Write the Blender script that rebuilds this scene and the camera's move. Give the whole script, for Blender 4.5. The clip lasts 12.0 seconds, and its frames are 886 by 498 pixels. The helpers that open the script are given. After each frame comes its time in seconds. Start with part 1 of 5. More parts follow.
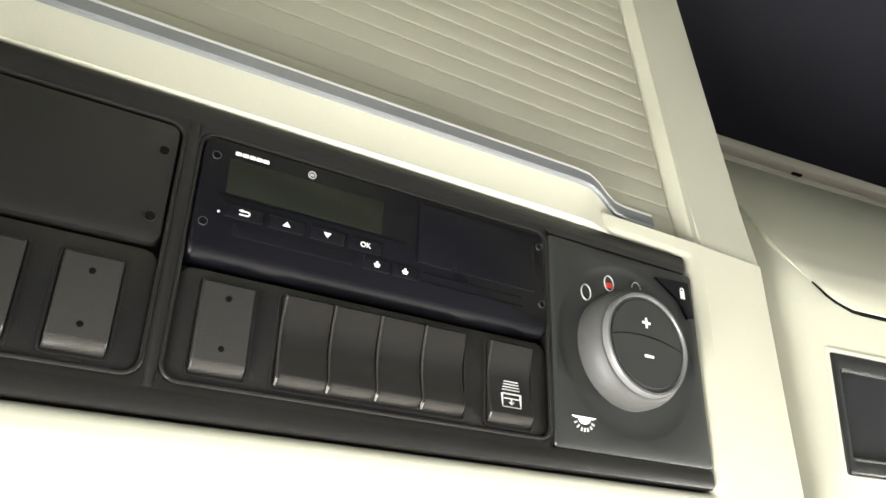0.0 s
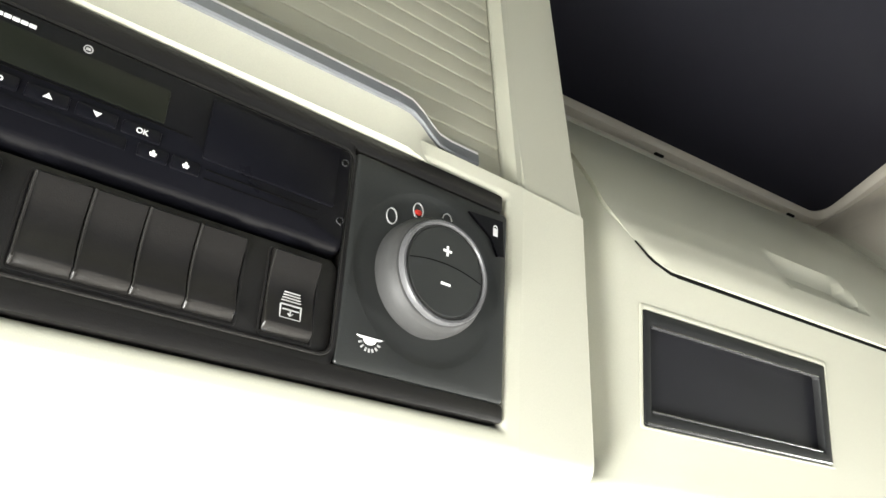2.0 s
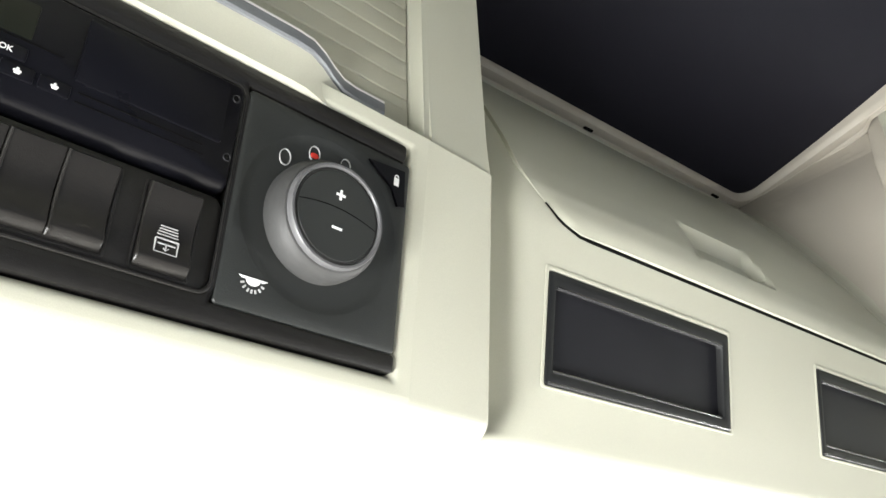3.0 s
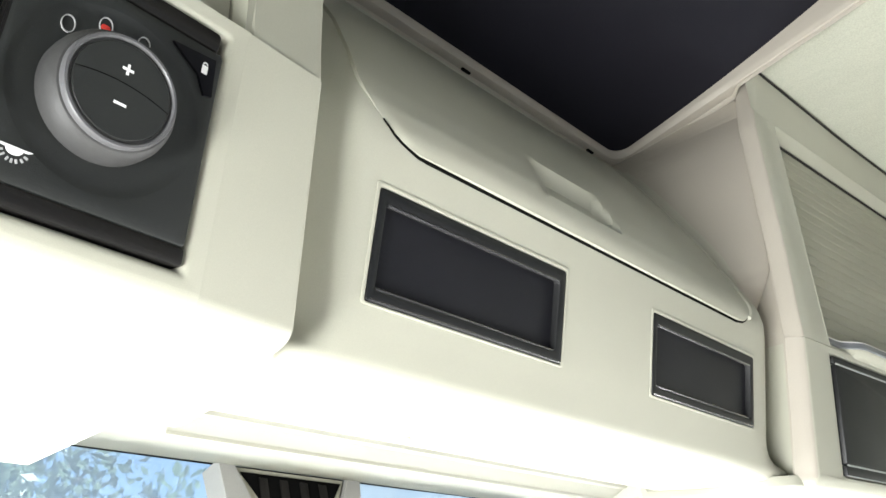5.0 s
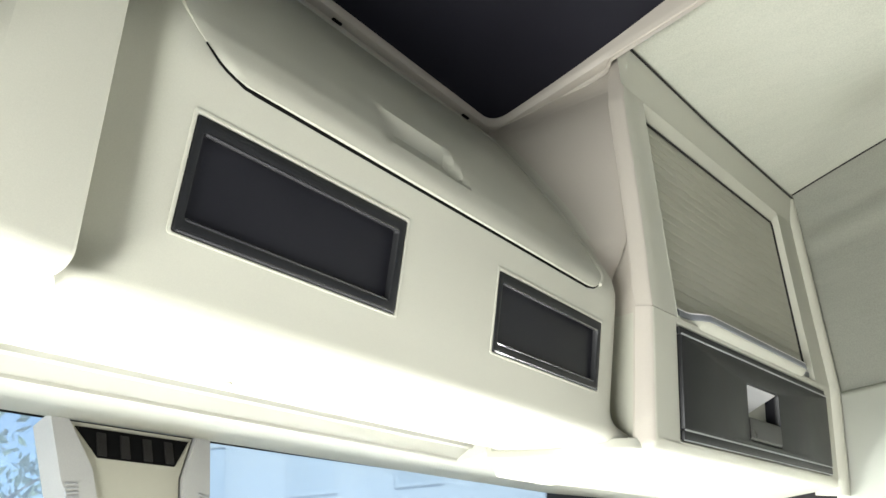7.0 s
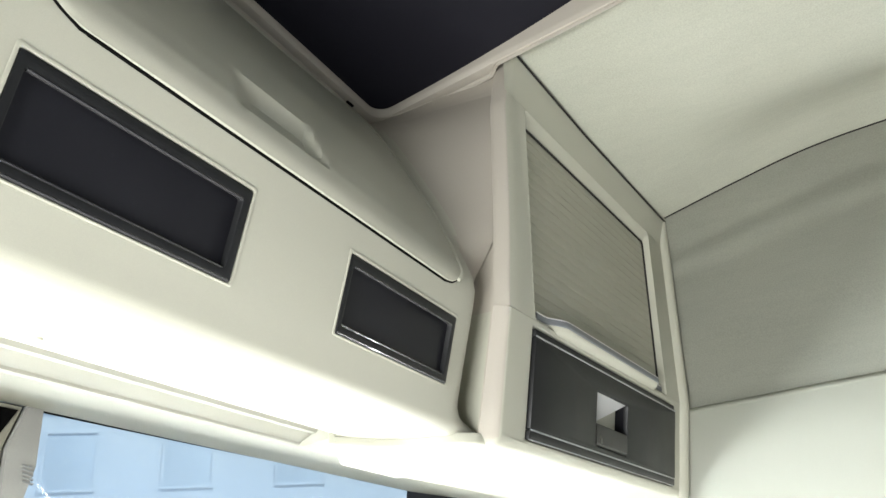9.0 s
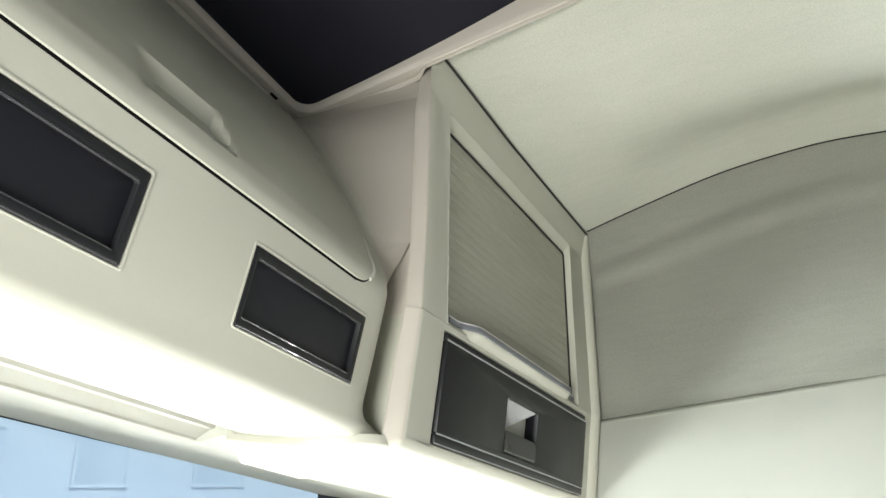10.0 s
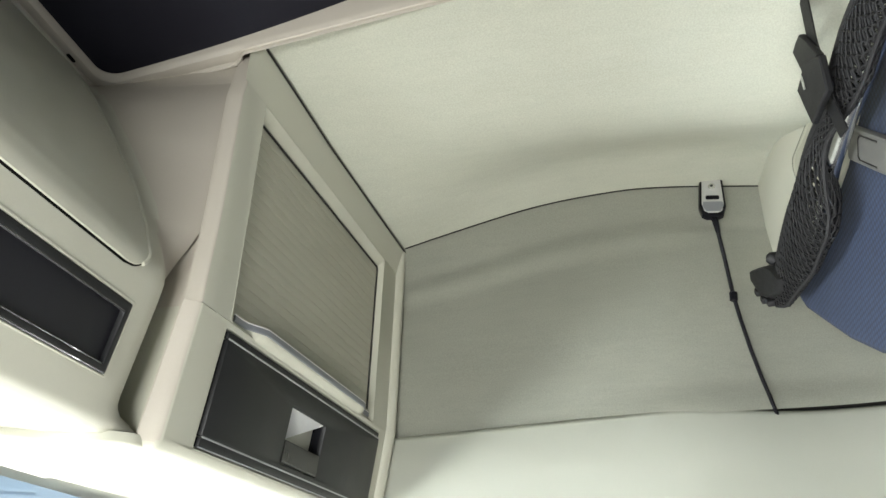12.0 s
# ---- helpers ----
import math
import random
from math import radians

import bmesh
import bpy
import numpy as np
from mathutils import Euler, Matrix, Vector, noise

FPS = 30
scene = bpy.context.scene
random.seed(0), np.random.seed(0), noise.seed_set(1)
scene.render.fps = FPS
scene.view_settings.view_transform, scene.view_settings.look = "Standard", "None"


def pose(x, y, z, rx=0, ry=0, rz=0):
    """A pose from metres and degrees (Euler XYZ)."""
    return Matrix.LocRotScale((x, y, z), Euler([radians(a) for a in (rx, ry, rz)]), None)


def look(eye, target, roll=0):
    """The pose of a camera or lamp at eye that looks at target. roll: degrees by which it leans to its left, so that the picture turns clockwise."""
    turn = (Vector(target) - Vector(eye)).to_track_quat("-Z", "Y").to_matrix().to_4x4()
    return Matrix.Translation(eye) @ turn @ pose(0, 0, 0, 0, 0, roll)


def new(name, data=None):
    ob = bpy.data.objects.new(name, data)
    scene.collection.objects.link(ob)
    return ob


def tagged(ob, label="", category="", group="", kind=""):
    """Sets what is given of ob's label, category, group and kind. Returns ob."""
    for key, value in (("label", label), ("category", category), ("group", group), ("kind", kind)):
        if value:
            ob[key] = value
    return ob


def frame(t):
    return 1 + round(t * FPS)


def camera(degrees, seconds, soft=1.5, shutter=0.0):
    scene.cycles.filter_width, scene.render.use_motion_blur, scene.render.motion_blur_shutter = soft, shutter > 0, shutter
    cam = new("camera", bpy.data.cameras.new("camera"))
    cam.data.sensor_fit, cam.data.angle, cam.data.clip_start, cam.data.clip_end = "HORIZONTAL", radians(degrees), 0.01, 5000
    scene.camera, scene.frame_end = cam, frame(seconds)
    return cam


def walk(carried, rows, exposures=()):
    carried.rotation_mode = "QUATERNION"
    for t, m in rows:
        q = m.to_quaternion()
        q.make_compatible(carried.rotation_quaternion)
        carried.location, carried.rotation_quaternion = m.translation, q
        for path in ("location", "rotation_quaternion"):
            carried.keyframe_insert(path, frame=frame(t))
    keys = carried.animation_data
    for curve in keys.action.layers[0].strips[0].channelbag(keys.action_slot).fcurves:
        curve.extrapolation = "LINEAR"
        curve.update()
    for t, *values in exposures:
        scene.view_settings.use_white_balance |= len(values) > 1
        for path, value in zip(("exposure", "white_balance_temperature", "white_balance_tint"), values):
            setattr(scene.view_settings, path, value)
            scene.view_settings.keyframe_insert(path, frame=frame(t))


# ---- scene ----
cam = camera(59.57, 12.0)
ROWS = [
    (0.0, -0.6937, 0.0000, 1.5000, 127.20, 3.95, -24.10),
    (0.5, -0.6808, 0.0002, 1.4963, 126.67, 4.00, -26.27),
    (1.0, -0.6674, 0.0018, 1.4923, 126.02, 3.72, -28.86),
    (1.5, -0.6523, 0.0021, 1.4873, 125.32, 3.77, -31.00),
    (2.0, -0.6378, 0.0006, 1.4810, 124.74, 3.95, -32.99),
    (2.5, -0.6239, 0.0010, 1.4759, 123.80, 4.06, -35.31),
    (3.0, -0.6080, -0.0013, 1.4693, 122.97, 4.43, -37.42),
    (5.0, -0.5509, -0.0147, 1.4447, 119.61, 4.91, -44.94),
    (5.5, -0.5365, -0.0202, 1.4409, 119.13, 5.13, -46.78),
    (6.0, -0.5215, -0.0245, 1.4359, 118.44, 5.38, -48.68),
    (6.5, -0.5078, -0.0306, 1.4296, 117.55, 5.65, -50.42),
    (7.0, -0.4972, -0.0384, 1.4243, 117.33, 5.78, -52.35),
    (9.0, -0.4627, -0.0720, 1.4040, 116.87, 4.28, -61.05),
    (9.5, -0.4548, -0.0818, 1.4011, 116.89, 4.10, -63.60),
    (10.0, -0.4433, -0.0921, 1.3978, 117.01, 3.72, -66.59),
    (10.5, -0.4299, -0.1042, 1.3962, 117.11, 3.53, -69.97),
    (11.0, -0.4151, -0.1207, 1.3938, 117.15, 3.26, -73.45),
    (11.5, -0.4009, -0.1333, 1.3923, 117.38, 3.37, -76.74),
    (12.0, -0.3951, -0.1424, 1.3909, 117.64, 3.21, -79.60),
]
EXPOSURES = [(0.0, 1.47, 7000, 8), (1.5, 1.34, 6850, 8), (3.0, 1.00, 6650, 9), (5.0, 0.87, 6550, 9), (6.5, 0.82, 6550, 9), (9.0, 0.64, 6550, 9), (12.0, 0.60, 6600, 8)]
walk(cam, [(t, pose(x, y, z, rx, ry, rz)) for t, x, y, z, rx, ry, rz in ROWS], EXPOSURES)

# ---- world, sun and window light ----
SUN_ELEVATION, SUN_TURN = 52.0, 205.0
world = bpy.data.worlds.new("sky")
scene.world = world
world.use_nodes = True
wn = world.node_tree.nodes
sky = wn.new("ShaderNodeTexSky")
sky.sky_type, sky.sun_disc = "NISHITA", False
sky.sun_elevation, sky.sun_rotation = radians(SUN_ELEVATION), radians(SUN_TURN)
wn["Background"].inputs["Strength"].default_value = 0.15
world.node_tree.links.new(sky.outputs["Color"], wn["Background"].inputs["Color"])
sun = new("sun", bpy.data.lights.new("sun", "SUN"))
sun.data.energy, sun.data.angle, sun.data.color = 4.0, radians(0.5), (1.0, 0.95, 0.87)
a, e = radians(SUN_TURN), radians(SUN_ELEVATION)
sun.matrix_world = look((0, 0, 6), (-math.sin(a) * math.cos(e), -math.cos(a) * math.cos(e), 6 - math.sin(e)))


def window_lamp(name, place, target, width, height, watts, colour):
    lamp = new(name, bpy.data.lights.new(name, "AREA"))
    lamp.data.shape, lamp.data.size, lamp.data.size_y = "RECTANGLE", width, height
    lamp.data.energy, lamp.data.color = watts, colour
    lamp.matrix_world = look(place, target)
    return lamp


# daylight that comes in low through the windscreen and both door windows
window_lamp("windscreen_light", (0, 1.00, 1.14), (0, -0.15, 0.32), 1.9, 0.5, 74, (0.97, 1.0, 1.0))
window_lamp("left_window_light", (-1.04, 0.14, 1.13), (0.20, -0.20, 0.60), 0.5, 0.5, 29, (0.99, 1.0, 1.0))
window_lamp("right_window_light", (1.04, 0.12, 1.13), (0.04, -0.08, -0.17), 0.58, 0.5, 50, (0.99, 1.0, 1.0))

# ---- materials ----


def material(name, colour, rough=0.5, metal=0.0, grain=0.0, grain_scale=900.0, vary=0.06, vary_scale=6.0, coat=0.0, spread=None, weave=0.0, shine=0.5):
    """A surface with a fine relief, a broad uneven tone and worn gloss."""
    m = bpy.data.materials.new(name)
    m.use_nodes = True
    n, l = m.node_tree.nodes, m.node_tree.links
    b = n["Principled BSDF"]
    b.inputs["Metallic"].default_value = metal
    b.inputs["Coat Weight"].default_value = coat
    b.inputs["Specular IOR Level"].default_value = shine
    where = n.new("ShaderNodeTexCoord")
    broad = n.new("ShaderNodeTexNoise")
    broad.inputs["Scale"].default_value, broad.inputs["Detail"].default_value = vary_scale, 5
    l.new(where.outputs["Object"], broad.inputs["Vector"])
    fine = n.new("ShaderNodeTexNoise")
    fine.inputs["Scale"].default_value, fine.inputs["Detail"].default_value = grain_scale, 3
    l.new(where.outputs["Object"], fine.inputs["Vector"])
    mix = n.new("ShaderNodeMix")
    mix.data_type = "RGBA"
    dark = [c * (1 - vary) for c in colour]
    light = [min(1, c * (1 + vary)) for c in (spread or colour)]
    mix.inputs["A"].default_value, mix.inputs["B"].default_value = (*dark, 1), (*light, 1)
    l.new(broad.outputs["Fac"], mix.inputs["Factor"])
    speck = n.new("ShaderNodeMix")
    speck.data_type, speck.blend_type = "RGBA", "MULTIPLY"
    speck.inputs["Factor"].default_value = 0.18 + weave
    l.new(mix.outputs["Result"], speck.inputs["A"])
    l.new(fine.outputs["Fac"], speck.inputs["B"])
    grow = n.new("ShaderNodeMix")
    grow.data_type, grow.blend_type = "RGBA", "ADD"
    grow.inputs["Factor"].default_value = 0.09 + weave / 2
    l.new(speck.outputs["Result"], grow.inputs["A"])
    l.new(mix.outputs["Result"], grow.inputs["B"])
    l.new(grow.outputs["Result"], b.inputs["Base Color"])
    gloss = n.new("ShaderNodeMapRange")
    gloss.inputs["To Min"].default_value, gloss.inputs["To Max"].default_value = max(0.03, rough - 0.08), min(1, rough + 0.08)
    l.new(broad.outputs["Fac"], gloss.inputs["Value"])
    l.new(gloss.outputs["Result"], b.inputs["Roughness"])
    if grain:
        bump = n.new("ShaderNodeBump")
        bump.inputs["Strength"].default_value, bump.inputs["Distance"].default_value = grain, 0.0006
        l.new(fine.outputs["Fac"], bump.inputs["Height"])
        l.new(bump.outputs["Normal"], b.inputs["Normal"])
    return m


def fabric(name, colour, pitch, rough=0.9, depth=0.5, low=0.55):
    """Cloth with a regular knitted cell of the given pitch in metres."""
    m = bpy.data.materials.new(name)
    m.use_nodes = True
    n, l = m.node_tree.nodes, m.node_tree.links
    b = n["Principled BSDF"]
    b.inputs["Roughness"].default_value = rough
    where = n.new("ShaderNodeTexCoord")
    cell = n.new("ShaderNodeTexVoronoi")
    cell.inputs["Scale"].default_value, cell.inputs["Randomness"].default_value = 1 / pitch, 0.12
    l.new(where.outputs["Object"], cell.inputs["Vector"])
    broad = n.new("ShaderNodeTexNoise")
    broad.inputs["Scale"].default_value, broad.inputs["Detail"].default_value = 9, 6
    l.new(where.outputs["Object"], broad.inputs["Vector"])
    ramp = n.new("ShaderNodeMapRange")
    ramp.inputs["From Max"].default_value = 0.7
    ramp.inputs["To Min"].default_value, ramp.inputs["To Max"].default_value = 1.45, low
    l.new(cell.outputs["Distance"], ramp.inputs["Value"])
    tone = n.new("ShaderNodeMapRange")
    tone.inputs["To Min"].default_value, tone.inputs["To Max"].default_value = 0.82, 1.18
    l.new(broad.outputs["Fac"], tone.inputs["Value"])
    both = n.new("ShaderNodeMath")
    both.operation = "MULTIPLY"
    l.new(ramp.outputs["Result"], both.inputs[0])
    l.new(tone.outputs["Result"], both.inputs[1])
    col = n.new("ShaderNodeVectorMath")
    col.operation = "SCALE"
    col.inputs[0].default_value = colour
    l.new(both.outputs["Value"], col.inputs["Scale"])
    l.new(col.outputs["Vector"], b.inputs["Base Color"])
    bump = n.new("ShaderNodeBump")
    bump.inputs["Strength"].default_value, bump.inputs["Distance"].default_value = depth, 0.0008
    l.new(cell.outputs["Distance"], bump.inputs["Height"])
    l.new(bump.outputs["Normal"], b.inputs["Normal"])
    return m


def cloth(name, colour):
    """A soft lining cloth with streaks that run along the cab and a fine nap."""
    m = bpy.data.materials.new(name)
    m.use_nodes = True
    n, l = m.node_tree.nodes, m.node_tree.links
    b = n["Principled BSDF"]
    b.inputs["Roughness"].default_value = 0.95
    b.inputs["Specular IOR Level"].default_value = 0.2
    where, turn = n.new("ShaderNodeTexCoord"), n.new("ShaderNodeMapping")
    turn.inputs["Scale"].default_value = (1.0, 0.22, 1.0)
    l.new(where.outputs["Object"], turn.inputs["Vector"])
    total, height = None, None
    for scale, detail, low, high, stretched in ((70, 4, 0.975, 1.025, True), (16, 5, 0.975, 1.025, True), (3.5, 3, 0.95, 1.05, False), (420, 2, 0.90, 1.10, False)):
        noise_node, span = n.new("ShaderNodeTexNoise"), n.new("ShaderNodeMapRange")
        noise_node.inputs["Scale"].default_value, noise_node.inputs["Detail"].default_value = scale, detail
        l.new((turn if stretched else where).outputs["Vector" if stretched else "Object"], noise_node.inputs["Vector"])
        span.inputs["From Min"].default_value, span.inputs["From Max"].default_value = 0.25, 0.75
        span.inputs["To Min"].default_value, span.inputs["To Max"].default_value = low, high
        l.new(noise_node.outputs["Fac"], span.inputs["Value"])
        height = height or noise_node.outputs["Fac"]
        if total is None:
            total = span.outputs["Result"]
        else:
            times = n.new("ShaderNodeMath")
            times.operation = "MULTIPLY"
            l.new(total, times.inputs[0])
            l.new(span.outputs["Result"], times.inputs[1])
            total = times.outputs["Value"]
    col = n.new("ShaderNodeVectorMath")
    col.operation = "SCALE"
    col.inputs[0].default_value = colour
    l.new(total, col.inputs["Scale"])
    l.new(col.outputs["Vector"], b.inputs["Base Color"])
    bump = n.new("ShaderNodeBump")
    bump.inputs["Strength"].default_value, bump.inputs["Distance"].default_value = 0.5, 0.0012
    l.new(height, bump.inputs["Height"])
    l.new(bump.outputs["Normal"], b.inputs["Normal"])
    return m


CREAM = material("cream_plastic", (0.435, 0.432, 0.358), 0.46, grain=0.10, grain_scale=1400, vary=0.04, spread=(0.45, 0.446, 0.37))
PALE = material("pale_cream_door_panel", (0.60, 0.615, 0.53), 0.4, grain=0.1, grain_scale=1400, vary=0.04)
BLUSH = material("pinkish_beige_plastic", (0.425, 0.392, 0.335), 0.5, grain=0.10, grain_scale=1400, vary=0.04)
BEIGE = material("beige_shutter_plastic", (0.36, 0.352, 0.282), 0.5, grain=0.12, grain_scale=1500, vary=0.06)
LINER = cloth("grey_beige_liner_cloth", (0.417, 0.425, 0.356))
DARK = material("charcoal_plastic", (0.0110, 0.0103, 0.0098), 0.33, grain=0.22, grain_scale=1700, vary=0.15, vary_scale=14, shine=0.31)
COOL = material("black_green_plastic", (0.0100, 0.0105, 0.0112), 0.40, grain=0.2, grain_scale=1700, vary=0.15, vary_scale=14, shine=0.38)
SWITCH = material("dark_grey_switch_plastic", (0.025, 0.0238, 0.0225), 0.30, grain=0.2, grain_scale=1800, vary=0.12, vary_scale=20, shine=0.30)
ROCKER = material("matt_black_switch_plastic", (0.0125, 0.0115, 0.0107), 0.33, grain=0.15, grain_scale=1800, vary=0.12, vary_scale=20, shine=0.32)
PLATE = material("grey_control_plate_plastic", (0.0205, 0.0220, 0.0212), 0.40, grain=0.2, grain_scale=1800, vary=0.10, vary_scale=15, shine=0.38)
BLACK = material("black_tachograph_plastic", (0.0046, 0.0046, 0.0066), 0.30, grain=0.08, grain_scale=2000, vary=0.2, vary_scale=25, shine=0.16)
SCREEN = material("unlit_lcd_screen", (0.0095, 0.0108, 0.0075), 0.30, vary=0.35, vary_scale=30, shine=0.22)
PIT = material("black_hole_plastic", (0.004, 0.004, 0.004), 0.8, shine=0.04)
SILVER = material("grey_painted_metal", (0.40, 0.41, 0.42), 0.30, metal=0.6, vary=0.06, vary_scale=30)
SATIN = material("satin_bright_edge", (0.72, 0.70, 0.69), 0.35, metal=0.25, vary=0.05, vary_scale=40)
STRIP = material("mid_grey_metal_strip", (0.20, 0.21, 0.225), 0.36, metal=0.35, vary=0.05, vary_scale=30)
CHROME = material("bright_metal", (0.75, 0.76, 0.78), 0.16, metal=1.0, vary=0.05, vary_scale=40)
RIM = material("mid_grey_ring_plastic", (0.10, 0.10, 0.104), 0.36, vary=0.05)
RING = material("grey_knob_plastic", (0.044, 0.044, 0.044), 0.55, grain=0.1, shine=0.35, vary=0.08, vary_scale=40)
WHITE = material("white_print", (0.80, 0.80, 0.80), 0.5, vary=0.03)
GREY_PRINT = material("grey_print", (0.38, 0.38, 0.38), 0.5, vary=0.05)
RED = material("red_print", (0.55, 0.03, 0.02), 0.5, vary=0.05)
TRAY = material("black_tray_plastic", (0.010, 0.010, 0.013), 0.42, grain=0.1, grain_scale=1500, vary=0.2, vary_scale=12, shine=0.3)
GLOSS = material("glossy_black_edge", (0.08, 0.08, 0.084), 0.22, metal=0.5, vary=0.1, shine=0.9, coat=0.5)
HATCH = material("smoked_hatch_panel", (0.0125, 0.0125, 0.0175), 0.5, vary=0.3, vary_scale=3, shine=0.07)
# for doors and rear wall out of view, dark to keep bounced light low
CHARCOAL = material("charcoal_trim_cloth", (0.06, 0.06, 0.062), 0.85, grain=0.5, grain_scale=500, vary=0.1)
NAVY = fabric("navy_knitted_cloth", (0.017, 0.029, 0.064), 0.0078, low=0.30)
NET = material("black_cord", (0.007, 0.007, 0.008), 0.7, grain=0.5, vary=0.3, vary_scale=60, shine=0.35)
WEB = material("black_webbing", (0.006, 0.006, 0.007), 0.55, shine=0.3, grain=0.5, grain_scale=900, vary=0.2, vary_scale=50)
GREYP = material("light_grey_plastic", (0.36, 0.36, 0.34), 0.4, grain=0.1, vary=0.06, vary_scale=20)
LATCH = material("grey_latch_plastic", (0.085, 0.085, 0.080), 0.42, grain=0.1, vary=0.06, vary_scale=20)
FLOOR = material("pale_beige_bounce_floor", (0.50, 0.47, 0.435), 0.8, grain=0.4, grain_scale=200, vary=0.2)
ASPHALT = material("pale_concrete_ground", (0.34, 0.33, 0.31), 0.9, grain=0.5, grain_scale=60, vary=0.2, vary_scale=0.6)
BARK = material("bark", (0.14, 0.11, 0.08), 0.9, grain=0.8, grain_scale=30, vary=0.3, vary_scale=8)
LEAF = material("leaf_green", (0.20, 0.27, 0.17), 0.35, vary=0.4, vary_scale=1.5)
RENDERED = material("pale_building_wall", (0.40, 0.46, 0.52), 0.8, grain=0.3, grain_scale=40, vary=0.06, vary_scale=0.8)
PALEPANE = material("pale_sky_lit_pane", (0.34, 0.41, 0.48), 0.3, vary=0.1, vary_scale=1)
ROOFING = material("grey_roof_sheet", (0.25, 0.26, 0.28), 0.6, vary=0.1, vary_scale=1)


def glass(name, tint, haze=0.0):
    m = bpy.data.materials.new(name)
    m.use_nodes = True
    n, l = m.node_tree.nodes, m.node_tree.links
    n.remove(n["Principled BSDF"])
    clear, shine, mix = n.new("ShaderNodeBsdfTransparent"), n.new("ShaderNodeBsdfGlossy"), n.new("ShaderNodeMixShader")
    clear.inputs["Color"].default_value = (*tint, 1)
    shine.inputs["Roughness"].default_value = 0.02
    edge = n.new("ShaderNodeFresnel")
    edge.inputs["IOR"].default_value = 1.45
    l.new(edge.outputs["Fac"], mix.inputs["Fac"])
    # translucent mix paints a pale bluish haze over the view outside
    veil, hazed = n.new("ShaderNodeBsdfTranslucent"), n.new("ShaderNodeMixShader")
    veil.inputs["Color"].default_value, hazed.inputs["Fac"].default_value = (0.74, 0.86, 0.97, 1), haze
    l.new(clear.outputs["BSDF"], hazed.inputs[1])
    l.new(veil.outputs["BSDF"], hazed.inputs[2])
    l.new(hazed.outputs["Shader"], mix.inputs[1])
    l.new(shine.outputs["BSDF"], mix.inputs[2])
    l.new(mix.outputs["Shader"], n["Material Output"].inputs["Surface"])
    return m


# only the windscreen carries the painted haze
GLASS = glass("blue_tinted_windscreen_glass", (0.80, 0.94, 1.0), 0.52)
CLEAR = glass("door_window_glass", (0.9, 0.95, 0.93))

# ---- building helpers ----


def part(name, bm, mat, parent=None, label="", sharp=32, m=None, as_is=False):
    """Links a bmesh as one mesh object under a thing or a part."""
    if not as_is:
        bmesh.ops.recalc_face_normals(bm, faces=bm.faces)
    me = bpy.data.meshes.new(name)
    bm.to_mesh(me)
    bm.free()
    me.polygons.foreach_set("use_smooth", [True] * len(me.polygons))
    me.set_sharp_from_angle(angle=radians(sharp))
    me.materials.append(mat)
    ob = new(name, me)
    if parent is not None:
        ob.parent = parent
    if m is not None:
        ob.matrix_basis = m
    if label:
        tagged(ob, label)
    return ob


def thing(name, m, label, category, group="", kind=""):
    ob = new(name)
    ob.empty_display_size = 0.05
    ob.matrix_basis = m
    return tagged(ob, label, category, group, kind)


def panel(place, yaw, tilt, roll=0):
    """The pose of a face: local x along it, y up it, z out of it into the cab. tilt: degrees by which its top leans into the cab."""
    a, b, r = radians(yaw), radians(tilt), radians(roll)
    u = Vector((math.cos(a), math.sin(a), 0))
    v = Vector((math.sin(a) * math.sin(b), -math.cos(a) * math.sin(b), math.cos(b)))
    u, v = u * math.cos(r) + v * math.sin(r), v * math.cos(r) - u * math.sin(r)
    w = u.cross(v)
    return Matrix(((u.x, v.x, w.x, place[0]), (u.y, v.y, w.y, place[1]), (u.z, v.z, w.z, place[2]), (0, 0, 0, 1)))


def ring(u0, u1, v0, v1, w, r=0.0, n=4):
    """A rounded rectangle at height w."""
    r = max(min(r, (u1 - u0) / 2 - 1e-5, (v1 - v0) / 2 - 1e-5), 1e-5)
    out = []
    for cx, cy, a0 in ((u1 - r, v1 - r, 0), (u0 + r, v1 - r, 90), (u0 + r, v0 + r, 180), (u1 - r, v0 + r, 270)):
        for k in range(n + 1):
            a = radians(a0 + 90 * k / n)
            out.append((cx + r * math.cos(a), cy + r * math.sin(a), w))
    return out


def circle(u, v, w, r, n=32):
    return [(u + r * math.cos(2 * math.pi * k / n), v + r * math.sin(2 * math.pi * k / n), w) for k in range(n)]


def loft(rings, caps=True, closed=False, bm=None, around=True):
    """Skins a row of rings of equal count. closed: the last ring joins the first, as in a picture frame."""
    bm = bm or bmesh.new()
    rows = [[bm.verts.new(p) for p in r] for r in rings]
    n = len(rows[0])
    pairs = list(zip(rows, rows[1:])) + ([(rows[-1], rows[0])] if closed else [])
    for a, b in pairs:
        for k in range(n if around else n - 1):
            bm.faces.new((a[k], a[(k + 1) % n], b[(k + 1) % n], b[k]))
    if caps and not closed:
        bm.faces.new(rows[0][::-1])
        bm.faces.new(rows[-1])
    return bm


def slab(u0, u1, v0, v1, w0, w1, r=0.001, e=0.0006, bm=None, n=3):
    """A plate from w0 to w1 with rounded corners and a soft front edge."""
    return loft([ring(u0, u1, v0, v1, w0, r, n), ring(u0, u1, v0, v1, w1 - e, r, n), ring(u0 + e * 0.3, u1 - e * 0.3, v0 + e * 0.3, v1 - e * 0.3, w1 - e * 0.3, r, n),
                 ring(u0 + e, u1 - e, v0 + e, v1 - e, w1, r, n)], bm=bm)


